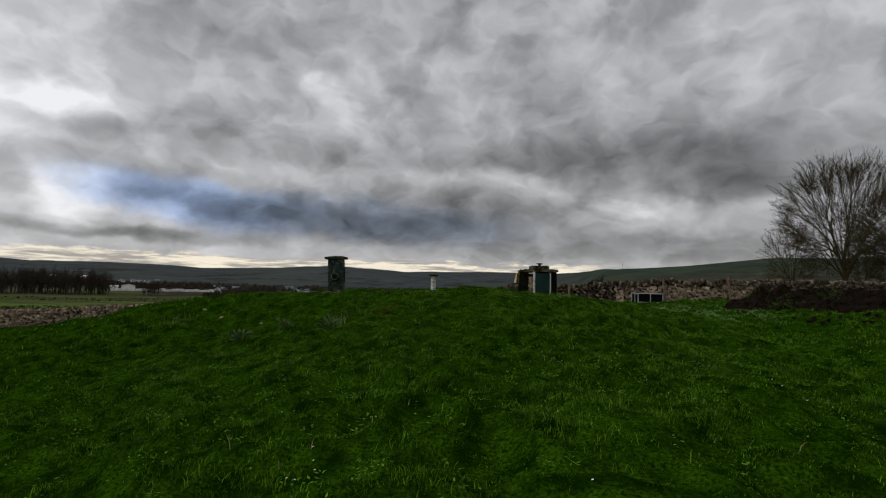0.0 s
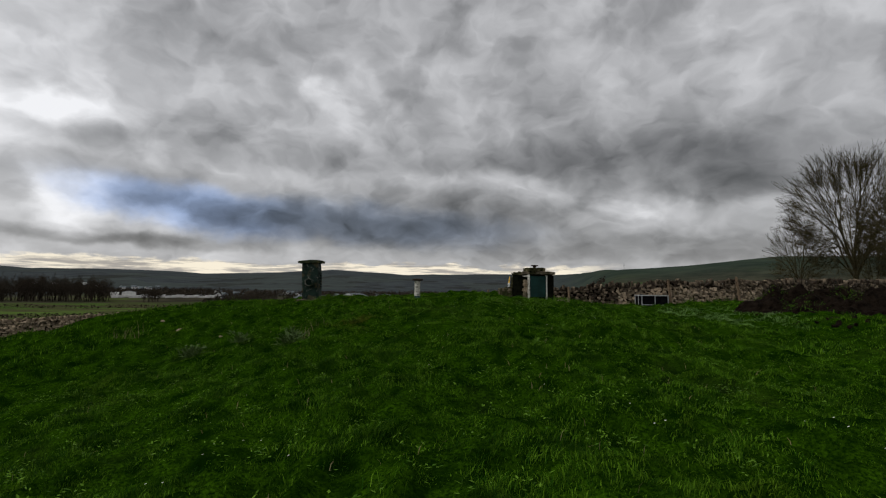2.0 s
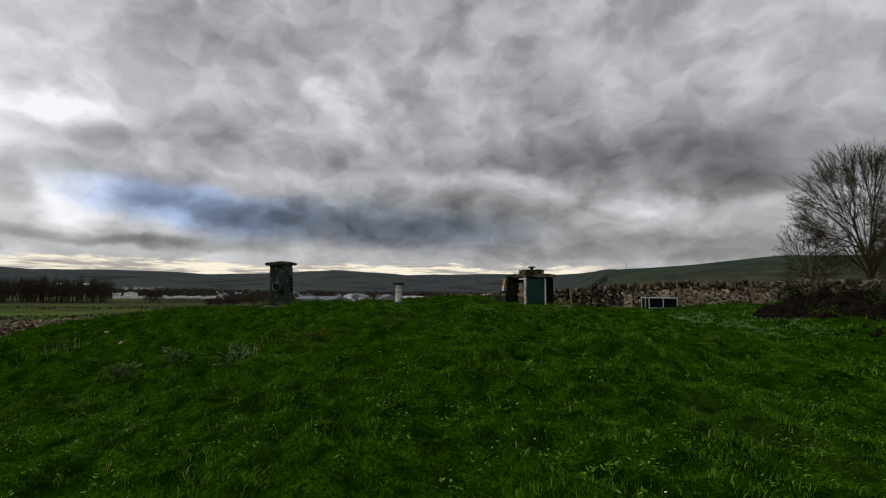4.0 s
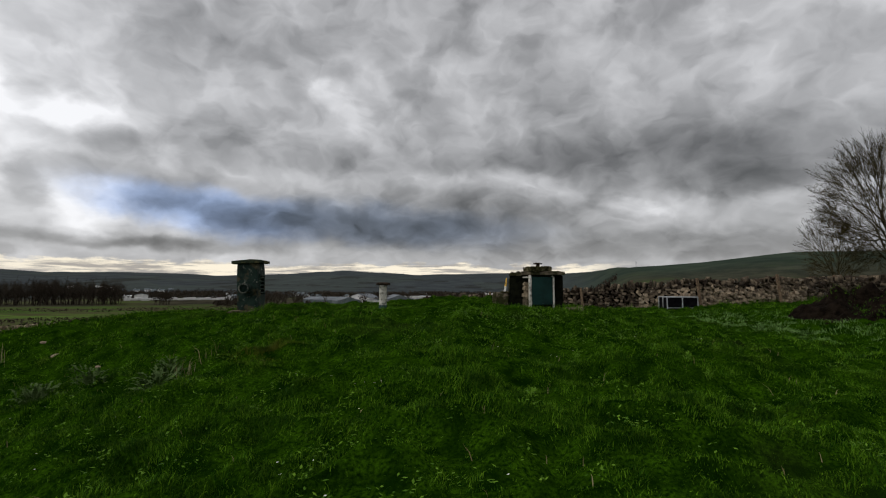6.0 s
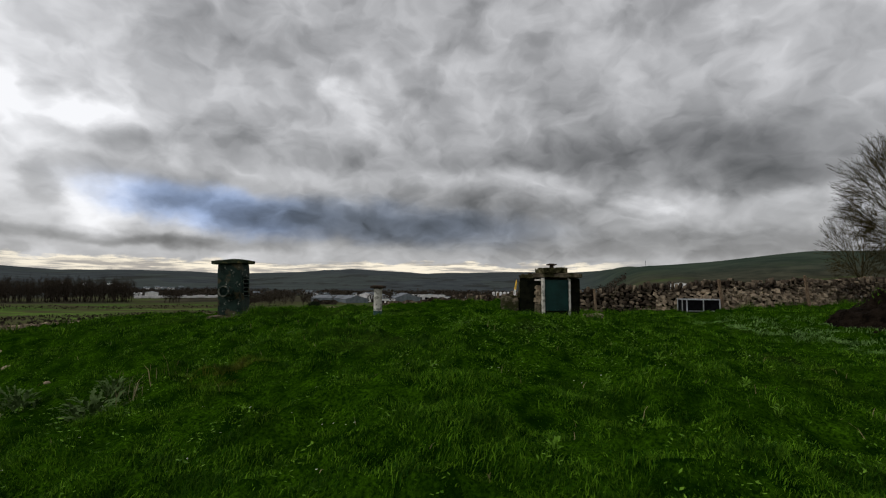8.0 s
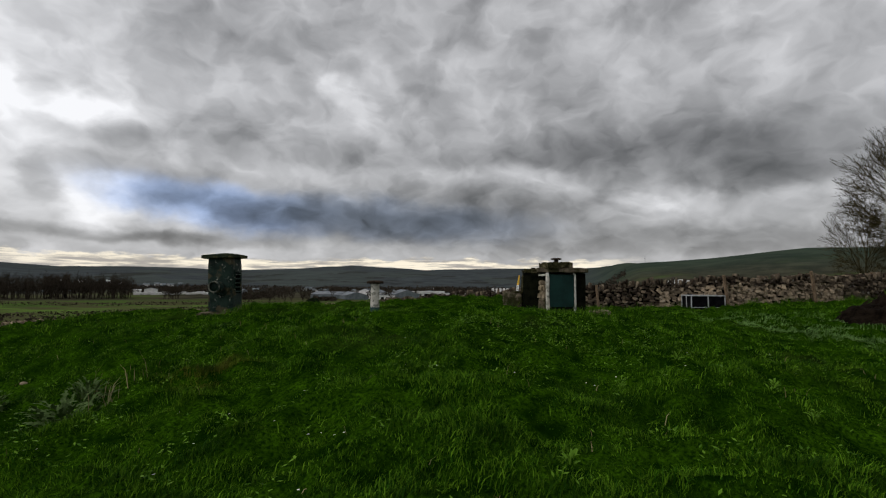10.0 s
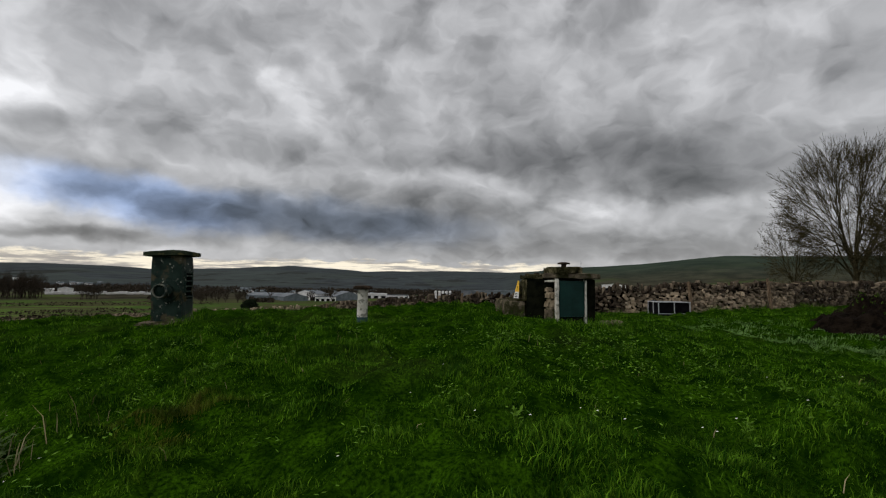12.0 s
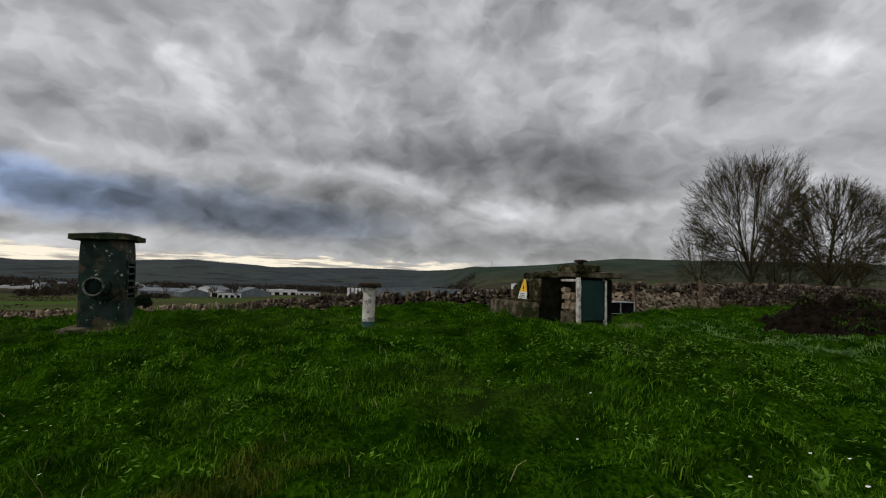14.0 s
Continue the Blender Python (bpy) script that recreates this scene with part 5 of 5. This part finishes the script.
GRASS = "dense uneven dark green grass with pale tips"
grass_patch("grass", 215000, -7.5, 8.5, 2.0, 9.5, 0.050, 0.0054, 1, GRASS, cone)
grass_patch("grass", 250000, -8.0, 8.0, 9.5, 15.0, 0.050, 0.0056, 2, GRASS)
grass_patch("grass", 120000, -10.0, 10.0, 15.0, 22.0, 0.048, 0.0085, 3, GRASS)
grass_patch("grass", 70000, -24.0, -8.0, 6.0, 34.0, 0.09, 0.015, 4, GRASS)
grass_patch("grass", 90000, 8.0, 24.0, 7.0, 33.0, 0.085, 0.013, 5, GRASS)
grass_patch("grass", 40000, -8.0, 9.0, 22.0, 36.0, 0.09, 0.016, 6, GRASS)


def rank_grass(name, spots, seed):
    """Taller, uncut grass round footings and along the wall: x, y, spread, blades, height."""
    rs = np.random.RandomState(seed)
    x = np.concatenate([rs.normal(a, s, n) for a, b, s, n, h in spots])
    y = np.concatenate([rs.normal(b, s, n) for a, b, s, n, h in spots])
    h = np.concatenate([rs.uniform(0.5, 1.2, n) * h for a, b, s, n, h in spots])
    keep = clear(x, y)
    v, loops, sizes = blade_arrays(rs, x[keep], y[keep], h[keep], rs.uniform(0.005, 0.009, keep.sum()))
    tagged(array_object(name, v, loops, sizes, MAT["blade"]), "taller uncut grass tufts round footings and wall", "grass", kind="stuff")


rw = random.Random(41)
rank_grass("rank_grass", [(-1.2, 17.2, 0.16, 240, 0.11), (-4.25, 17.9, 0.14, 240, 0.22), (-4.35, 17.55, 0.12, 160, 0.16), (3.6, 18.3, 0.3, 500, 0.22), (1.6, 18.9, 0.25, 400, 0.16), (2.8, 17.95, 0.35, 600, 0.13)]
           + [(rw.uniform(-4, 22), 32.0 + rw.uniform(0, 1.0), 0.25, 70, 0.30) for _ in range(60)]
           + [(rw.uniform(-7, 7), rw.uniform(3.5, 15.5), rw.uniform(0.08, 0.2), 90, rw.uniform(0.08, 0.13)) for _ in range(70)]
           + [(rw.uniform(-8, 9), rw.uniform(3.0, 16.5), rw.uniform(0.07, 0.22), rw.randint(60, 190), rw.uniform(0.05, 0.10)) for _ in range(260)], 14)


def leaf_mesh(name, seed, mat, spiky):
    """One curved leaf, one metre long."""
    rs = random.Random(seed)
    vs, fs = [], []
    lift, n = rs.uniform(0.3, 0.8), 6
    for j in range(n + 1):
        t = j / n
        c = Vector((t, 0.06 * math.sin(3 * t + seed), lift * (1.5 * t - 1.2 * t * t)))
        w = 0.26 * math.sin(math.pi * min(1, 0.12 + 0.88 * t)) ** 0.8
        if spiky:
            w *= 1.35 if j % 2 else 0.35
        vs += [c + Vector((0, -w / 2, 0.10 * w)), c, c + Vector((0, w / 2, 0.10 * w))]
    for i in range(n):
        p, q = 3 * i, 3 * i + 3
        fs += [(p, p + 1, q + 1, q), (p + 1, p + 2, q + 2, q + 1)]
    me = bpy.data.meshes.new(name)
    me.from_pydata([tuple(v) for v in vs], [], fs)
    me.materials.append(MAT[mat])
    return me


LEAVES = {m: [leaf_mesh("leaf", s, m, m == "thistle") for s in range(5)] for m in ("thistle", "weed")}


def leaf_plant(name, x, y, count, length, mat, label, category, seed, tall, group, spread=0.6):
    """A plant of many curved leaves round short stems; each leaf is a piece of its own."""
    rs = random.Random(seed)
    plant = thing(name, pose(x, y, ground_z(x, y)), label, category, group)
    for i in range(count):
        a = rs.uniform(0, 360)
        h = rs.random() ** 1.3 * tall
        off = rs.uniform(0, length * spread)
        s = length * rs.uniform(0.55, 1.1)
        ob = new("leaf", rs.choice(LEAVES[mat]))
        ob.parent = plant
        ob.matrix_basis = pose(math.cos(radians(a)) * off, math.sin(radians(a)) * off, 0.02 + h, rs.uniform(-25, 25), rs.uniform(-45, 5), a + rs.uniform(-40, 40)) @ Matrix.Scale(s, 4)


for i, (x, y, s, n) in enumerate(((-3.2, 12.35, 1.0, 170), (-3.35, 12.85, 0.8, 80), (-4.5, 12.6, 0.8, 110), (-5.95, 13.2, 0.95, 140))):
    leaf_plant("thistle", x, y, n, 0.185 * s, "thistle", "dull grey green spiny thistle clump on the mound slope", "thistle", 60 + i, 0.28 * s, "thistles on the slope", 1.6)
for i, (x, y, s) in enumerate(((1.95, 10.95, 1.0), (0.8, 12.25, 1.0), (4.25, 12.9, 1.1), (4.3, 12.35, 0.9), (2.75, 8.3, 1.0), (2.7, 12.75, 0.9), (5.2, 10.1, 0.9), (-0.1, 6.9, 0.8), (3.5, 13.45, 0.9))):
    leaf_plant("dock_plant", x, y, 22, 0.078 * s, "weed", "pale green broad leaved dock plant in the grass", "weed", 90 + i, 0.10, "dock plants")


def weed_leaves():
    """Small pale leaves of clover and buttercup among the grass."""
    rs = np.random.RandomState(19)
    cx = np.concatenate([rs.normal(2.2, 1.1, 130), rs.uniform(-8, 9, 620)])
    cy = np.concatenate([rs.normal(14.8, 0.8, 130), rs.uniform(3, 16, 620)])
    n = 9
    x = (cx[:, None] + rs.normal(0, 0.07, (len(cx), n))).ravel()
    y = (cy[:, None] + rs.normal(0, 0.07, (len(cx), n))).ravel()
    keep = clear(x, y)
    x, y = x[keep], y[keep]
    m = len(x)
    p = np.stack([x, y, height(x, y) + rs.uniform(0.05, 0.13, m)], -1)
    a = rs.uniform(0, 6.283, m)
    d = np.stack([np.cos(a), np.sin(a), rs.uniform(-0.3, 0.6, m)], -1) * rs.uniform(0.03, 0.058, m)[:, None]
    w = np.stack([-np.sin(a), np.cos(a), rs.uniform(-0.2, 0.2, m)], -1) * rs.uniform(0.007, 0.013, m)[:, None]
    v = np.stack([p, p + d * 0.5 - w, p + d, p + d * 0.5 + w], 1).reshape(-1, 3)
    tagged(array_object("weed_leaves", v, np.arange(4 * m), [4] * m, MAT["weed"]), "small pale weed leaves among the grass", "weeds", kind="stuff")


weed_leaves()


def daisies():
    rs = np.random.RandomState(8)
    n = 260
    x, y = rs.uniform(-6, 6, n), rs.uniform(2.5, 15, n)
    keep = vnoise(x * 0.8, y * 0.8, 55) > 0.55
    x, y = x[keep], y[keep]
    n = len(x)
    z = height(x, y) + rs.uniform(0.07, 0.12, n)
    c = np.stack([x, y, z], -1)
    a = np.arange(6) * np.pi / 3
    ring = np.stack([np.cos(a), np.sin(a), 0.25 * np.cos(a)], -1) * 0.010
    v = (c[:, None] + ring[None]).reshape(-1, 3)
    tagged(array_object("daisy_flowers", v, np.arange(6 * n), [6] * n, MAT["petal"]), "tiny white daisies scattered in the grass", "flowers", kind="stuff")


daisies()


def straw():
    rs = np.random.RandomState(12)
    x = np.concatenate([rs.normal(-8.8, 0.25, 18), rs.uniform(-7, 7, 260), rs.normal(-3.0, 0.3, 30)])
    y = np.concatenate([rs.normal(14.8, 0.25, 18), rs.uniform(4, 16, 260), rs.normal(12.8, 0.2, 30)])
    tall = np.concatenate([rs.uniform(0.2, 0.55, 18), rs.uniform(0.06, 0.16, 260), rs.uniform(0.15, 0.4, 30)])
    v, loops, sizes = blade_arrays(rs, x, y, tall, np.full(len(x), 0.009))
    tagged(array_object("straw_stalks", v, loops, sizes, MAT["straw"]), "dry straw coloured dead stalks in the grass", "grass", kind="stuff")


straw()

# tufts and clods on the heap
hx, hy, hz, hd = HEAP
rs = np.random.RandomState(33)
pick = np.flatnonzero((hd < 0.98) & (hz > height(hx, hy) + 0.05))
on = vnoise(hx * 0.8 + 3, hy * 0.8, 41).ravel()[pick]
tuft_at = rs.choice(pick[on > 0.56], 4500)
tx, ty, tz = hx.ravel()[tuft_at] + rs.uniform(-0.06, 0.06, 4500), hy.ravel()[tuft_at] + rs.uniform(-0.06, 0.06, 4500), hz.ravel()[tuft_at]
v, loops, sizes = blade_arrays(rs, tx, ty, rs.uniform(0.05, 0.13, 4500), rs.uniform(0.008, 0.015, 4500))
v = v.reshape(-1, 5, 3)
v[:, :, 2] += (tz - height(tx, ty))[:, None]
tagged(array_object("heap_grass", v.reshape(-1, 3), loops, sizes, MAT["blade"]), "grass tufts growing over the soil heap", "grass", kind="stuff")
for i in range(70):
    j = rs.choice(pick)
    edge = i > 34
    x, y = hx.ravel()[j], hy.ravel()[j]
    z = hz.ravel()[j]
    if edge:
        x, y = rs.uniform(10.8, 15), rs.uniform(17.5, 21.5)
        z = ground_z(x, y) + 0.03
    bm = bmesh.new()
    bmesh.ops.create_icosphere(bm, subdivisions=2, radius=rs.uniform(0.04, 0.10) if edge else rs.uniform(0.08, 0.20))
    for q in bm.verts:
        q.co += noise.noise_vector(q.co * 7 + Vector((i, 0, 0))) * 0.06
        q.co.z *= 0.75
    ob = part("soil_clod", bm, MAT["soil"], None)
    ob.matrix_world = pose(float(x), float(y), float(z), rs.uniform(-30, 30), 0, rs.uniform(0, 360))
    tagged(ob, "dark clod of turned earth lying by the heap", "soil clod", "clods round the heap")
for i, (x, y, s) in enumerate(((-7.6, 15.2, 0.09), (-8.6, 15.9, 0.07), (-5.9, 14.4, 0.05))):
    bm = bmesh.new()
    bmesh.ops.create_icosphere(bm, subdivisions=2, radius=s)
    for q in bm.verts:
        q.co += noise.noise_vector(q.co * 5 + Vector((i * 4, 0, 0))) * 0.06
        q.co.z *= 0.55
    ob = part("field_stone", bm, MAT["tan_stone"], None)
    ob.matrix_world = pose(x, y, ground_z(x, y) + s * 0.25, 8, -6, 40 * i)
    tagged(ob, "pale weathered stone lying in the grass", "stone")
